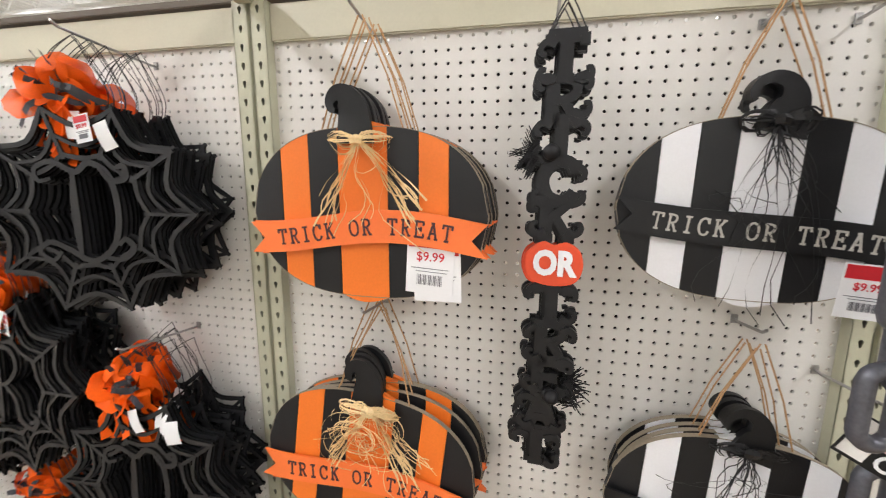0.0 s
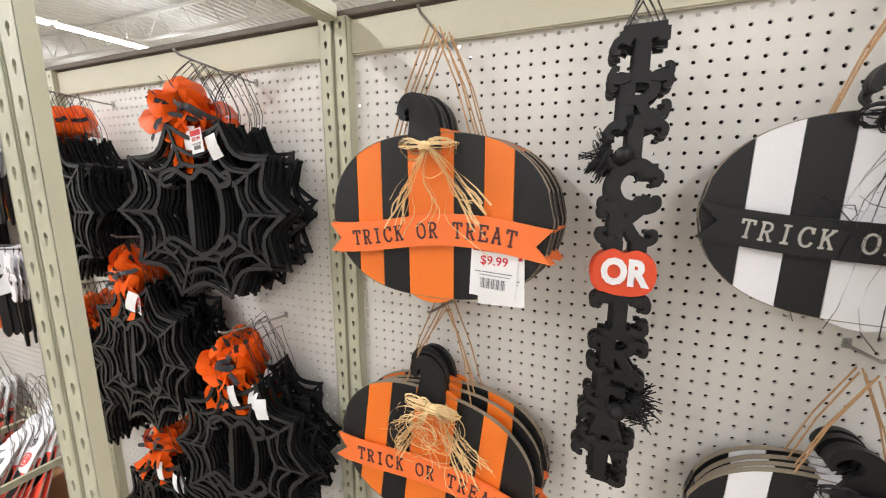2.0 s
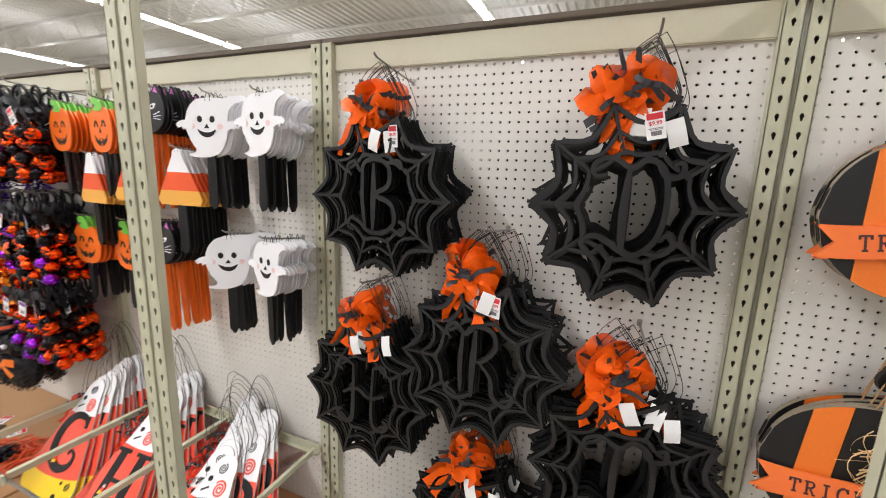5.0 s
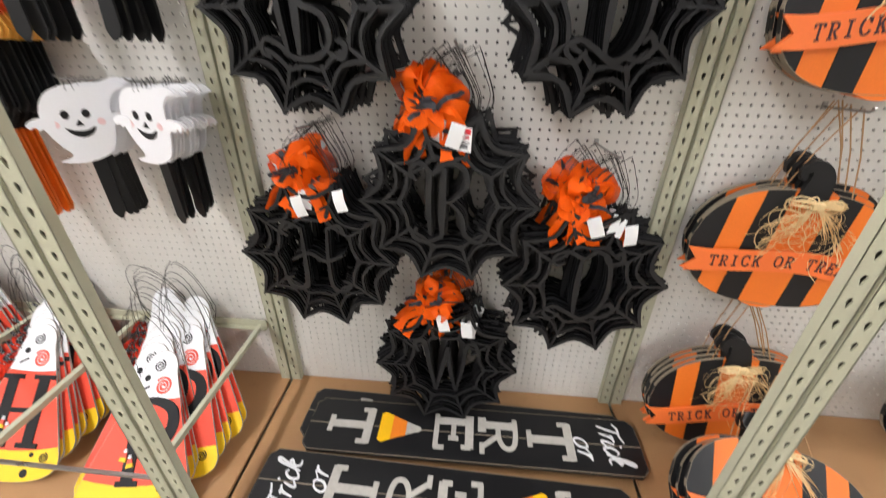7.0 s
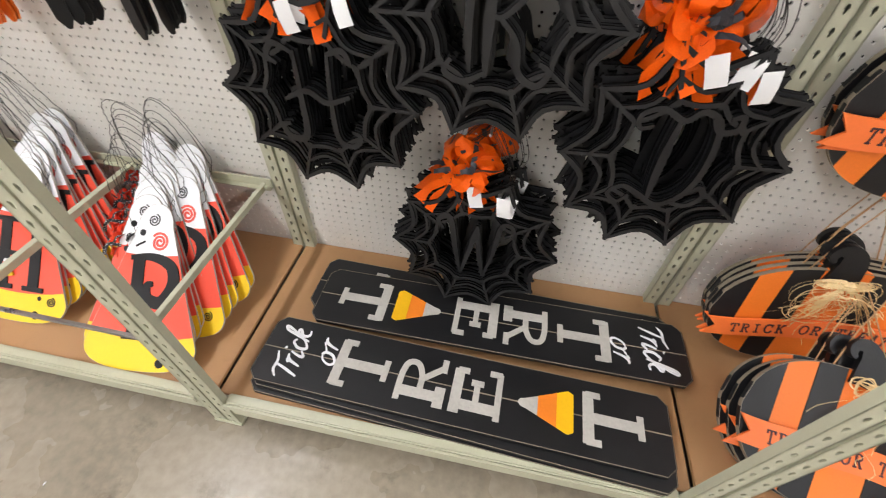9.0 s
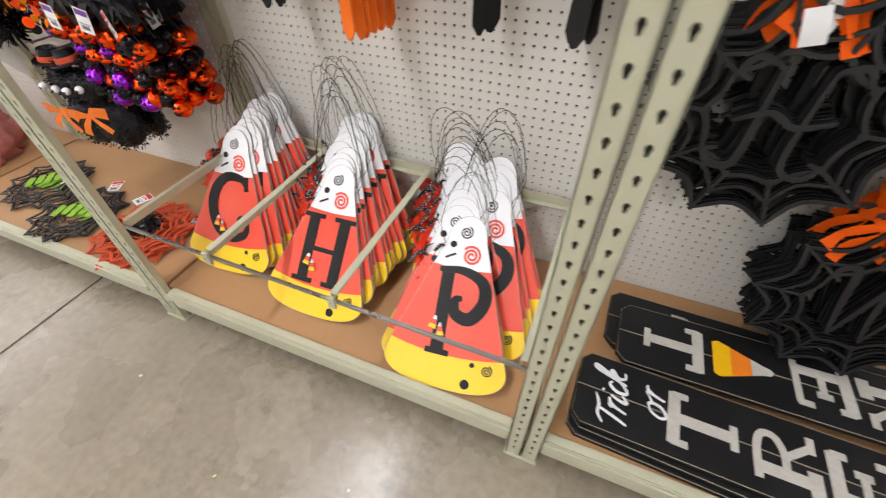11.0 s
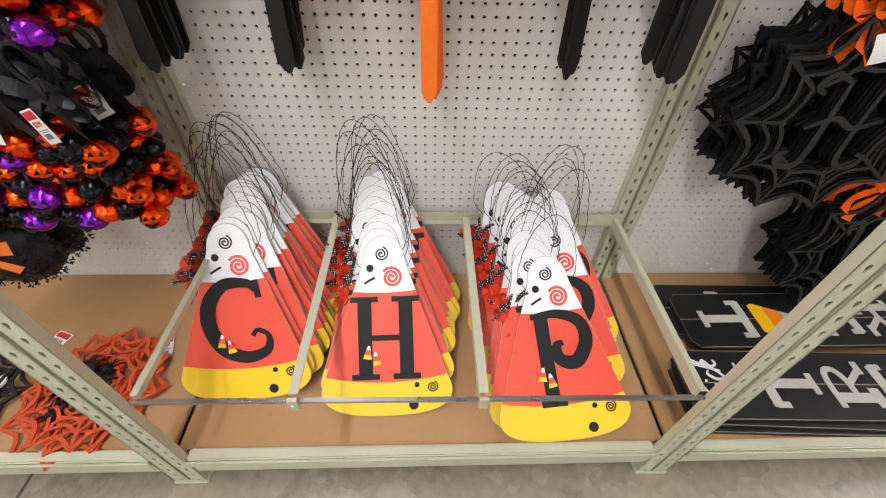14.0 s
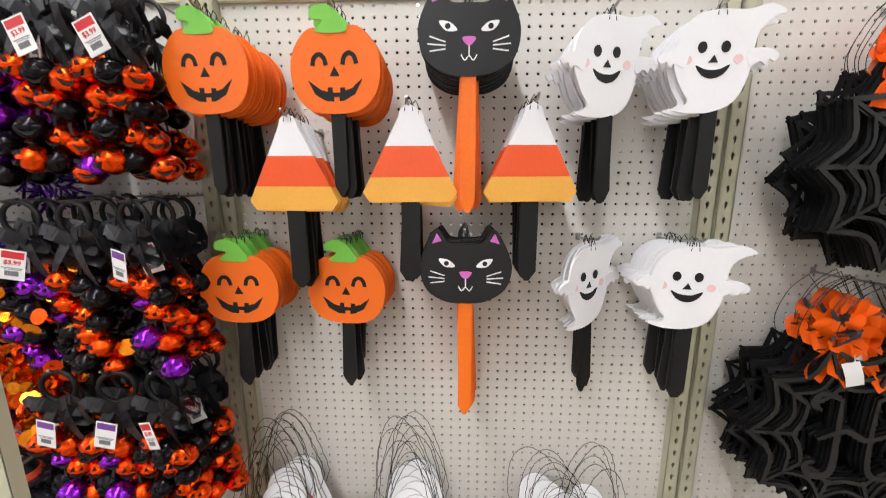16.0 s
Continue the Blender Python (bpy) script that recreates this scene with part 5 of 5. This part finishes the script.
# ---- divided rail frame of the tray ----
def tray_frame(xa, xb, dividers):
    base = thing("tray_frame", pose(0, 0, 0.012, 0, 0.7 if dividers else 0) @ pose(0, 0, -0.024 if dividers else 0), "sage beige steel rail frame with dividers above the shelf", "rail frame", "rail frames")
    z = 0.412
    bm = bmesh.new()
    box(bm, xa, xb, -0.598, -0.594, z - 0.006, z + 0.004, 0.0008)
    box(bm, xa, xb, -0.594, -0.586, z - 0.006, z - 0.0035, 0.0008)
    part("front_rail", bm, M_CHROME, base, "bare zinc front rail")
    bm = bmesh.new()
    box(bm, xa, xb, -0.052, -0.030, z - 0.014, z - 0.010, 0.001)
    box(bm, xa, xb, -0.036, -0.030, z - 0.010, z + 0.018, 0.001)
    part("back_rail", bm, M_STEEL, base)
    for x, nm in [(xa + 0.012, "side_rail"), (xb - 0.012, "side_rail")] + [(d, "divider") for d in dividers]:
        bm = bmesh.new()
        w = 0.0095 if nm == "divider" else 0.007
        box(bm, x - w, x + w, -0.590, -0.053, z + 0.016, z + 0.020, 0.001)
        box(bm, x - w, x - w + 0.003, -0.590, -0.053, z - 0.012, z + 0.016, 0.0008)
        if nm == "divider":
            box(bm, x - w, x + w, -0.606, -0.598, z - 0.018, z + 0.020, 0.001)
            tube(bm, [(x, -0.607, z + 0.004), (x, -0.611, z + 0.004)], 0.004, 8)
        part(nm, bm, M_STEEL, base)
    return base


tray_frame(-2.398, -1.262, (-2.088, -1.718))

# ---- jingle bell door hangers ----
def bell_mesh(mat):
    bm = bmesh.new()
    bmesh.ops.create_uvsphere(bm, u_segments=14, v_segments=10, radius=0.022)
    for v in bm.verts:
        v.co.z *= 0.94
        if abs(v.co.z) < 0.002:
            v.co.x *= 1.09
            v.co.y *= 1.09
    me = bpy.data.meshes.new("bell")
    bm.to_mesh(me)
    bm.free()
    me.polygons.foreach_set("use_smooth", [True] * len(me.polygons))
    me.materials.append(mat)
    return me


def bell_face_mesh():
    """Cut-out eyes and mouth that lie on the front of a bell."""
    bm = bmesh.new()
    for o in ([(-0.010, 0.004), (-0.003, 0.004), (-0.0065, 0.010)], [(0.003, 0.004), (0.010, 0.004), (0.0065, 0.010)], [(-0.012, -0.004), (-0.004, -0.008), (0.004, -0.008), (0.012, -0.004), (0.004, -0.012), (-0.004, -0.012)]):
        plate(bm, o, -0.0228, -0.017)
    me = bpy.data.meshes.new("bell_face")
    bm.to_mesh(me)
    bm.free()
    me.materials.append(M_SPIRAL)
    return me


BELL = {"o": bell_mesh(M_BELLO), "b": bell_mesh(M_BELLB), "p": bell_mesh(M_BELLP)}
BELL_FACE = bell_face_mesh()


def bell_hanger(seed, colours, tag=0):
    rr = random.Random(seed)
    base = thing("bell_hanger", Matrix.Identity(4), "door hanger with foil jingle bells, black ribbon bow and ring", "door hanger", "jingle bell hangers")
    bm = bmesh.new()
    tube(bm, [(math.cos(a) * 0.036, 0, math.sin(a) * 0.036 - 0.03) for a in [math.tau * i / 16 for i in range(16)]], 0.0055, 6, True)
    part("ring", bm, M_STAKE_B, base, "black cord ring", smooth=True)
    bm = bmesh.new()
    for s in (-1, 1):
        for q in (0, 1):
            pts = [(s * (0.050 + 0.012 * q) * math.sin(t * math.pi), -0.012 - 0.018 * math.sin(t * math.tau), -0.075 + (0.022 + 0.012 * q) * math.sin(t * math.tau) - 0.016 * q * t) for t in [i / 8 for i in range(9)]]
            strip(bm, pts, 0.024, (0, -1, 0.3), 0.12)
        pts = [(s * (0.01 + 0.05 * t), -0.016 - 0.008 * math.sin(3 * t), -0.075 - 0.10 * t) for t in [i / 5 for i in range(6)]]
        strip(bm, pts, 0.022, (0, -1, 0.1), 0.14)
    part("bow", bm, M_RIBBON, base, "black ribbon bow")
    spots = []
    for c in range(3):
        ln = 0.100 + 0.02 * c
        x = (c - 1) * 0.032
        bm = bmesh.new()
        strip(bm, [(x * t, 0.004 * math.sin(5 * t), -0.075 - (ln + 0.105) * t) for t in [i / 5 for i in range(6)]], 0.006, (0, -1, 0))
        part("cord", bm, M_RIBBON, base)
        for k in range(4):
            spots.append((x * 1.25 + rr.uniform(-0.012, 0.012), rr.uniform(-0.022, 0.012), -0.075 - ln * 0.72 - k * 0.056 - rr.uniform(0, 0.014)))
    for i, p in enumerate(spots):
        ch = colours[(i * 3 + seed) % len(colours)]
        ob = new("bell", BELL[ch])
        ob.parent = base
        ob.matrix_basis = pose(*p, rr.uniform(-12, 12), rr.uniform(-15, 15), rr.uniform(-40, 40)) @ Matrix.Scale(rr.uniform(1.12, 1.34), 4)
        fc = new("face", BELL_FACE)
        fc.parent = ob
    if tag:
        price_tag(base, pose(rr.uniform(-0.01, 0.02), -0.045, -0.085, 0, rr.uniform(-25, 25), rr.uniform(-15, 15)), tag == 2, "$3.99", (0.042, 0.062))
    return base


HANG = [bell_hanger(401, "oobbo", 1), bell_hanger(402, "obobb", 0), bell_hanger(403, "opbob", 2), bell_hanger(404, "ppbpb", 1), bell_hanger(405, "bobbo", 0)]
used = set()
for ring_z, pegs, y0, n in ((1.745, ((-2.50, (0, 1, 4)), (-2.625, (0, 2, 1)), (-2.745, (3, 3, 2)), (-2.865, (3, 3, 3))), -0.24, 4), (1.325, ((-2.49, (2, 0, 1)), (-2.610, (1, 4, 0)), (-2.735, (3, 2, 3))), -0.24, 4), (0.962, ((-2.475, (0, 1, 0)), (-2.585, (2, 4, 1)), (-2.700, (2, 0, 4))), -0.26, 4)):
    for x, kinds in pegs:
        for k in range(n):
            h = HANG[kinds[k % 3]]
            m = pose(x + R.uniform(-0.014, 0.014), y0 + 0.048 * k, ring_z + 0.005 * R.uniform(-1, 1), R.uniform(-4, 4), R.uniform(-6, 6), R.uniform(-22, 22))
            if h.name in used:
                copy_thing(h, m)
            else:
                used.add(h.name)
                h.matrix_basis = m
        peg_hook(x, ring_z + 0.003, 0.27, 0.006)


# ---- tinsel and foil things ----
def fuzz(bm, centre, radius, count, length, width, rr, squash=(1, 1, 1)):
    for k in range(count):
        d = Vector((rr.gauss(0, 1), rr.gauss(0, 1), rr.gauss(0, 1)))
        d.normalize()
        p = Vector(centre) + Vector((d.x * squash[0], d.y * squash[1], d.z * squash[2])) * radius * rr.uniform(0.6, 1.0)
        q = p + d * length * rr.uniform(0.5, 1.1) + Vector((rr.gauss(0, 0.3), rr.gauss(0, 0.3), rr.gauss(0, 0.3))) * length
        strip(bm, [p, (p + q) / 2 + Vector((0, 0, -0.1 * length)), q], width, (rr.gauss(0, 1), -1, rr.gauss(0, 1)))


def garland(name, m, label, mat, path, radius, per, length, width, seed, category="garland"):
    rr = random.Random(seed)
    bm = bmesh.new()
    for p in path:
        fuzz(bm, p, radius, per, length, width, rr)
    ob = part(name, bm, mat, None, "", m)
    return tagged(ob, label, category)


garland("tinsel_garland", pose(-2.94, -0.22, 1.38), "hanging purple metallic tinsel garland", M_PURTIN, [(0.03 * math.sin(i * 0.9), 0.02 * math.cos(i), -0.02 * i + 0.33) for i in range(32)], 0.055, 60, 0.05, 0.005, 51)
garland("tinsel_garland", pose(-2.80, -0.12, 1.41), "purple foil tinsel hanging behind jingle bells", M_PURTIN, [(0.03 * math.sin(i), 0, -0.02 * i + 0.1) for i in range(9)], 0.04, 60, 0.035, 0.006, 52)
garland("tinsel_garland", pose(-3.10, -0.20, 1.36), "dark purple and black tinsel garland", M_TINSEL, [(0.04 * math.sin(i), 0.02 * math.cos(i), -0.02 * i + 0.32) for i in range(26)], 0.06, 60, 0.05, 0.006, 53)


def sequin_garland(m, seed, mats, label):
    base = thing("foil_garland", m, label, "garland", "foil garlands")
    rr = random.Random(seed)
    bms = [bmesh.new() for _ in mats]
    for k in range(420):
        bm = bms[k % len(mats)]
        c = Vector((rr.gauss(0, 0.055), rr.uniform(-0.07, 0.05), rr.uniform(-0.22, 0.2)))
        mm = Matrix.Translation(c) @ Euler((rr.uniform(0.6, 2.4), rr.uniform(-1, 1), rr.uniform(-1, 1))).to_matrix().to_4x4()
        bmesh.ops.create_circle(bm, cap_ends=True, radius=rr.uniform(0.010, 0.019), segments=10, matrix=mm)
    for bm, mat in zip(bms, mats):
        tagged(part("foil_tuft", bm, mat, base), kind="stuff")
    return base


sequin_garland(pose(-2.83, -0.21, 1.02), 61, (M_GOLD, M_BELLO), "gold and orange foil disc garlands hanging in bunches")
sequin_garland(pose(-2.70, -0.17, 1.00), 62, (M_GOLD, M_BELLO), "gold and orange foil disc garland on a hook")
sequin_garland(pose(-2.98, -0.18, 0.98), 63, (M_GOLD, M_BELLP, M_BELLB), "gold, purple and black foil garlands in bunches")
peg_hook(-2.83, 1.26, 0.24)
peg_hook(-2.94, 1.74, 0.24)


def tinsel_cat(m, seed):
    base = thing("tinsel_cat", m, "black tinsel cat decoration with googly eyes and orange bow", "decoration", "tinsel cats")
    rr = random.Random(seed)
    bm = bmesh.new()
    for c, r, sq in (((0, 0, -0.07), 0.095, (1.1, 0.5, 1.0)), ((0, -0.01, 0.07), 0.066, (1.1, 0.6, 1.0)), ((-0.045, -0.01, 0.135), 0.022, (0.8, 0.6, 1.3)), ((0.045, -0.01, 0.135), 0.022, (0.8, 0.6, 1.3))):
        bmesh.ops.create_icosphere(bm, subdivisions=2, radius=r * 0.9, matrix=Matrix.Translation(c) @ Matrix.Diagonal((*sq, 1)))
        fuzz(bm, c, r, int(9000 * r), 0.008, 0.004, rr, sq)
    part("body", bm, M_TINSEL, base, "shaggy black tinsel body")
    for s in (-1, 1):
        bm = bmesh.new()
        bmesh.ops.create_icosphere(bm, subdivisions=2, radius=0.012, matrix=Matrix.Translation((s * 0.026, -0.066, 0.08)))
        e = part("eye", bm, M_GHOST, base, "white googly eye", smooth=True)
        bm = bmesh.new()
        bmesh.ops.create_icosphere(bm, subdivisions=2, radius=0.006, matrix=Matrix.Translation((s * 0.026, -0.0735, 0.079)))
        part("pupil", bm, M_SPIRAL, e, smooth=True)
    bm = bmesh.new()
    for s in (-1, 1):
        strip(bm, [(0, -0.075, 0.0), (s * 0.035, -0.085, 0.014), (s * 0.07, -0.075, 0.0)], [0.012, 0.034, 0.04], (0, -1, 0))
        strip(bm, [(0, -0.075, 0.0), (s * 0.03, -0.082, -0.03), (s * 0.05, -0.08, -0.06)], [0.01, 0.022, 0.026], (0, -1, 0))
    part("bow", bm, M_ORANGE, base, "orange satin bow")
    bm = bmesh.new()
    bmesh.ops.create_cone(bm, cap_ends=True, segments=16, radius1=0.036, radius2=0.026, depth=0.045, matrix=Matrix.Translation((0, -0.01, 0.165)))
    bmesh.ops.create_cone(bm, cap_ends=True, segments=16, radius1=0.056, radius2=0.054, depth=0.006, matrix=Matrix.Translation((0, -0.01, 0.15)))
    part("hat", bm, M_TINSEL, base, "small black glitter hat")
    bm = bmesh.new()
    bmesh.ops.create_cone(bm, cap_ends=True, segments=16, radius1=0.0375, radius2=0.035, depth=0.014, matrix=Matrix.Translation((0, -0.01, 0.160)))
    part("hat_band", bm, M_GLITRED, base, "orange glitter hat band")
    return base


T = tinsel_cat(pose(-2.815, -0.25, 0.550, 0, -8, 14), 71)
row_of(T, [pose(-2.81, -0.14, 0.54, 0, 6, -10), pose(-2.945, -0.25, 0.54, 0, 4, 4), pose(-2.935, -0.13, 0.55, 0, 3, 0)])
peg_hook(-2.815, 0.745, 0.28, 0.0)
peg_hook(-2.945, 0.745, 0.28, 0.0)


# ---- flat webs and mats on the shelf of the bells ----
def web_mat(m, mat, label, seed, green=False):
    base = thing("web_mat", m, label, "place mat", "glitter web mats")
    rr = random.Random(seed)
    web_board("web", base, 0.165, "", mat, rr.uniform(0, 0.6), 0.003)
    bm = bmesh.new()
    bar(bm, scallop(0.062, 0.08, rot=0.2), 0.006, 0.0002, 0.003, True)
    part("inner_web", bm, mat, base)
    if green:
        bm = bmesh.new()
        for k in range(5):
            box(bm, -0.08 + k * 0.034, -0.055 + k * 0.034, -0.004, -0.0005, -0.03 + 0.012 * (k % 2), 0.035 + 0.01 * (k % 3), 0.003)
        part("lettering", bm, M_LIME, base, "lime green glitter lettering")
        flat("skull", smooth_line([(0.03, 0.05), (0.06, 0.07), (0.09, 0.05), (0.08, 0.02), (0.04, 0.02)], 4, True), M_GHOST, base, -0.006, -0.0005, "white skull patch")
    else:
        for k in range(3):
            bm = bmesh.new()
            cx, cz = rr.uniform(-0.08, 0.08), rr.uniform(-0.08, 0.08)
            bmesh.ops.create_icosphere(bm, subdivisions=2, radius=0.017, matrix=Matrix.Translation((cx, -0.008, cz)))
            spider = part("spider", bm, M_TINSEL, base, "small black glitter spider")
            bm = bmesh.new()
            tube(bm, [(0, 0, 0), (0.03, -0.006, 0), (0.045, 0.006, 0)], 0.002, 4)
            leg = part("leg", bm, M_TINSEL, spider)
            for j in range(8):
                ob = leg if j == 0 else new("leg", leg.data)
                ob.parent = spider
                ob.matrix_basis = pose(cx, -0.008, cz, 0, 45 * j)
    return base


def flat_on(x, y, z, turn, tip=0.0):
    return pose(x, y, z, 0, 0, turn) @ pose(0, 0, 0, -90 + tip)


MR = web_mat(flat_on(-2.700, -0.425, DECK + 0.030, 12), M_GLITRED, "orange glitter spider web mat lying on the shelf", 81)
row_of(MR, [flat_on(-2.715, -0.405, DECK + 0.023, 30), flat_on(-2.690, -0.430, DECK + 0.016, -14), flat_on(-2.735, -0.455, DECK + 0.009, 44)])
MB = web_mat(flat_on(-3.060, -0.445, DECK + 0.022, 20), M_WEB, "black glitter web mat with lime green lettering", 83, True)
row_of(MB, [flat_on(-3.050, -0.435, DECK + 0.012, -10), flat_on(-3.38, -0.34, DECK + 0.022, 40), flat_on(-3.36, -0.36, DECK + 0.012, 10)])
for x, y, a in ((-2.605, -0.262, 20), (-2.90, -0.24, -20), (-3.12, -0.22, 30)):
    b = thing("loose_tag", flat_on(x, y, DECK + 0.004, a), "white paper tag lying on the shelf", "tag", "loose tags")
    price_tag(b, Matrix.Identity(4), False, "$3.99", (0.05, 0.07))


# ---- costume and cloth bay ----
def cloth_ghost(m, h, seed):
    base = thing("cloth_ghost", m, "hanging white cloth ghost with drooping hem", "decoration", "cloth ghosts")
    bm = bmesh.new()
    rr = random.Random(seed)
    rows = []
    for j in range(13):
        t = j / 12
        r = 0.055 * math.sqrt(min(t / 0.12, 1)) + 0.05 * t
        rows.append([bm.verts.new((math.cos(a) * r * (1 + 0.22 * t * math.sin(5 * a + seed)), math.sin(a) * r * 0.7 * (1 + 0.22 * t * math.cos(4 * a)), -h * t + (0.05 * math.sin(6 * a) * t))) for a in [math.tau * i / 22 for i in range(22)]])
    for a, b in zip(rows, rows[1:]):
        for i in range(22):
            bm.faces.new((a[i], a[(i + 1) % 22], b[(i + 1) % 22], b[i]))
    part("drape", bm, M_CLOTH, base, smooth=True)
    for s in (-1, 1):
        flat("eye", disc(s * 0.022, -0.09, 0.011, 0.016, 12), M_SPIRAL, base, -0.052, -0.046)
    return base


peg_hook(-4.05, 1.645, 0.335, 0.015)
G1 = cloth_ghost(pose(-4.05, -0.32, 1.66), 0.85, 2)
row_of(G1, [pose(-3.52, -0.20, 1.42, 0, 0, 40)])


def witch_hat(m):
    base = thing("witch_hat", m, "black and purple witch hat with ribbon", "hat", "witch hats")
    bm = bmesh.new()
    bmesh.ops.create_cone(bm, cap_ends=True, segments=20, radius1=0.075, radius2=0.008, depth=0.22, matrix=Matrix.Translation((0, 0, 0.11)))
    part("crown", bm, M_STAKE_B, base, smooth=True)
    bm = bmesh.new()
    bmesh.ops.create_cone(bm, cap_ends=True, segments=24, radius1=0.15, radius2=0.14, depth=0.008)
    part("brim", bm, M_PURTIN, base)
    return base


WH = witch_hat(pose(-3.38, -0.22, 1.56, 70, 0, 20))
row_of(WH, [pose(-3.62, -0.2, 1.56, 76, 0, -14), pose(-3.75, -0.24, 1.5, 80, 10, 8)])
for x, z in ((-3.38, 1.70), (-3.62, 1.70), (-4.05, 1.70), (-4.22, 1.70), (-4.40, 1.66), (-3.52, 1.45)):
    peg_hook(x, z, 0.26)
garland("foil_wreath", pose(-3.42, -0.24, 0.90), "crumpled silver foil wreath on a hook", M_SILVER, [(0.10 * math.cos(i * 0.5), 0, 0.12 * math.sin(i * 0.5)) for i in range(13)], 0.05, 70, 0.04, 0.022, 91, "wreath")
garland("tinsel_wreath", pose(-3.20, -0.22, 0.86), "black tinsel wreath on a hook", M_TINSEL, [(0.09 * math.cos(i * 0.5), 0, 0.11 * math.sin(i * 0.5)) for i in range(13)], 0.05, 80, 0.04, 0.010, 92, "wreath")
peg_hook(-3.42, 1.03, 0.24)
peg_hook(-3.20, 1.0, 0.24)


def heap(name, m, label, mat, w, d, h, seed, category):
    bm = bmesh.new()
    bmesh.ops.create_icosphere(bm, subdivisions=4, radius=1.0)
    for v in bm.verts:
        n = noise.noise(v.co * 2.2 + Vector((seed, 0, 0))) * 0.45 - abs(noise.noise(v.co * 4.5 + Vector((0, seed, 0)))) * 0.5 - abs(noise.noise(v.co * 10 + Vector((0, 0, seed)))) * 0.2 + 0.15
        v.co *= 1 + n
        v.co = Vector((v.co.x * w, v.co.y * d, max(v.co.z, -0.35) * h))
    lo = min(v.co.z for v in bm.verts)
    bmesh.ops.translate(bm, vec=(0, 0, -lo), verts=bm.verts)
    return tagged(part(name, bm, mat, None, "", m, True), label, category)


heap("bloody_cloth", pose(-3.95, -0.30, DECK), "crumpled pink stained cloth piled on the shelf", M_REDCLOTH, 0.19, 0.17, 0.16, 3.0, "cloth")
heap("bloody_cloth", pose(-4.30, -0.28, DECK), "folded pink stained cloth on the shelf", M_REDCLOTH, 0.14, 0.16, 0.20, 5.0, "cloth")
heap("plush_ghost", pose(-4.02, -0.36, DECK + 0.22), "white plush toy sitting on the cloth pile", M_CLOTH, 0.07, 0.07, 0.10, 8.0, "plush toy")
heap("plush_ghost", pose(-4.62, -0.34, DECK), "white plush toy on the shelf", M_CLOTH, 0.10, 0.10, 0.17, 9.0, "plush toy")


# ---- plastic chain at the end of the pumpkin bay ----
def chain_pack(m):
    base = thing("plastic_chain", m, "hanging bundle of grey plastic chain links", "chain", "plastic chains")
    for k in range(9):
        a = 90 * (k % 2)
        bm = bmesh.new()
        pts = [(0.020 * math.cos(t), 0, 0.020 * math.sin(t) + (0.034 if math.sin(t) > 0 else -0.034)) for t in [math.tau * (i + 0.5) / 16 for i in range(16)]]
        tube(bm, pts, 0.0125, 8, True)
        part("link", bm, M_GREYCHAIN, base, "", pose(0.010 * math.sin(k * 2.1), 0, -0.085 * k, 0, 0, a), True)
    return base


C1 = chain_pack(pose(1.085, -0.245, 1.86))
row_of(C1, [pose(1.125, -0.225, 1.93, 0, 0, 30), pose(1.155, -0.215, 1.90, 0, 0, 60), pose(1.135, -0.19, 1.00), pose(1.185, -0.20, 0.98, 0, 0, 45)])
b = thing("chain_label", pose(1.140, -0.215, 1.085, 0, 28, -6), "black cardboard header card reading CHAIN", "label card")
flat("card", [(-0.075, -0.035), (0.11, -0.035), (0.11, 0.035), (-0.075, 0.035)], M_STAKE_B, b, 0, 0.002)
flat("photo", [(-0.072, -0.03), (-0.035, -0.03), (-0.035, 0.032), (-0.072, 0.032)], M_CLOTH, b, -0.001, -0.0002)
flat("patch", [(-0.032, 0.0), (-0.004, -0.002), (-0.008, 0.03), (-0.03, 0.026)], M_PINK, b, -0.001, -0.0002)
words("lettering", "CHAIN", 0.036, M_WHITE, b, pose(0.030, -0.0012, -0.017), 0.0004, weight=0.0008)
peg_hook(1.125, 1.745, 0.27)
peg_hook(1.15, 1.125, 0.24)

# ---- scraps on the floor ----
rr = random.Random(5)
for k in range(16):
    x, y = rr.uniform(-2.9, -0.2), rr.uniform(-1.25, -0.68)
    bm = bmesh.new()
    plate(bm, disc(0, 0, rr.uniform(0.002, 0.006), rr.uniform(0.002, 0.005), 6), 0, 0.001)
    ob = part("scrap", bm, M_PAPER if k % 3 else M_RAFFIA, None, "", pose(x, y, 0.001, -90, 0, rr.uniform(0, 90)))
    tagged(ob, "tiny paper scrap lying on the floor", "scrap", "floor scraps")
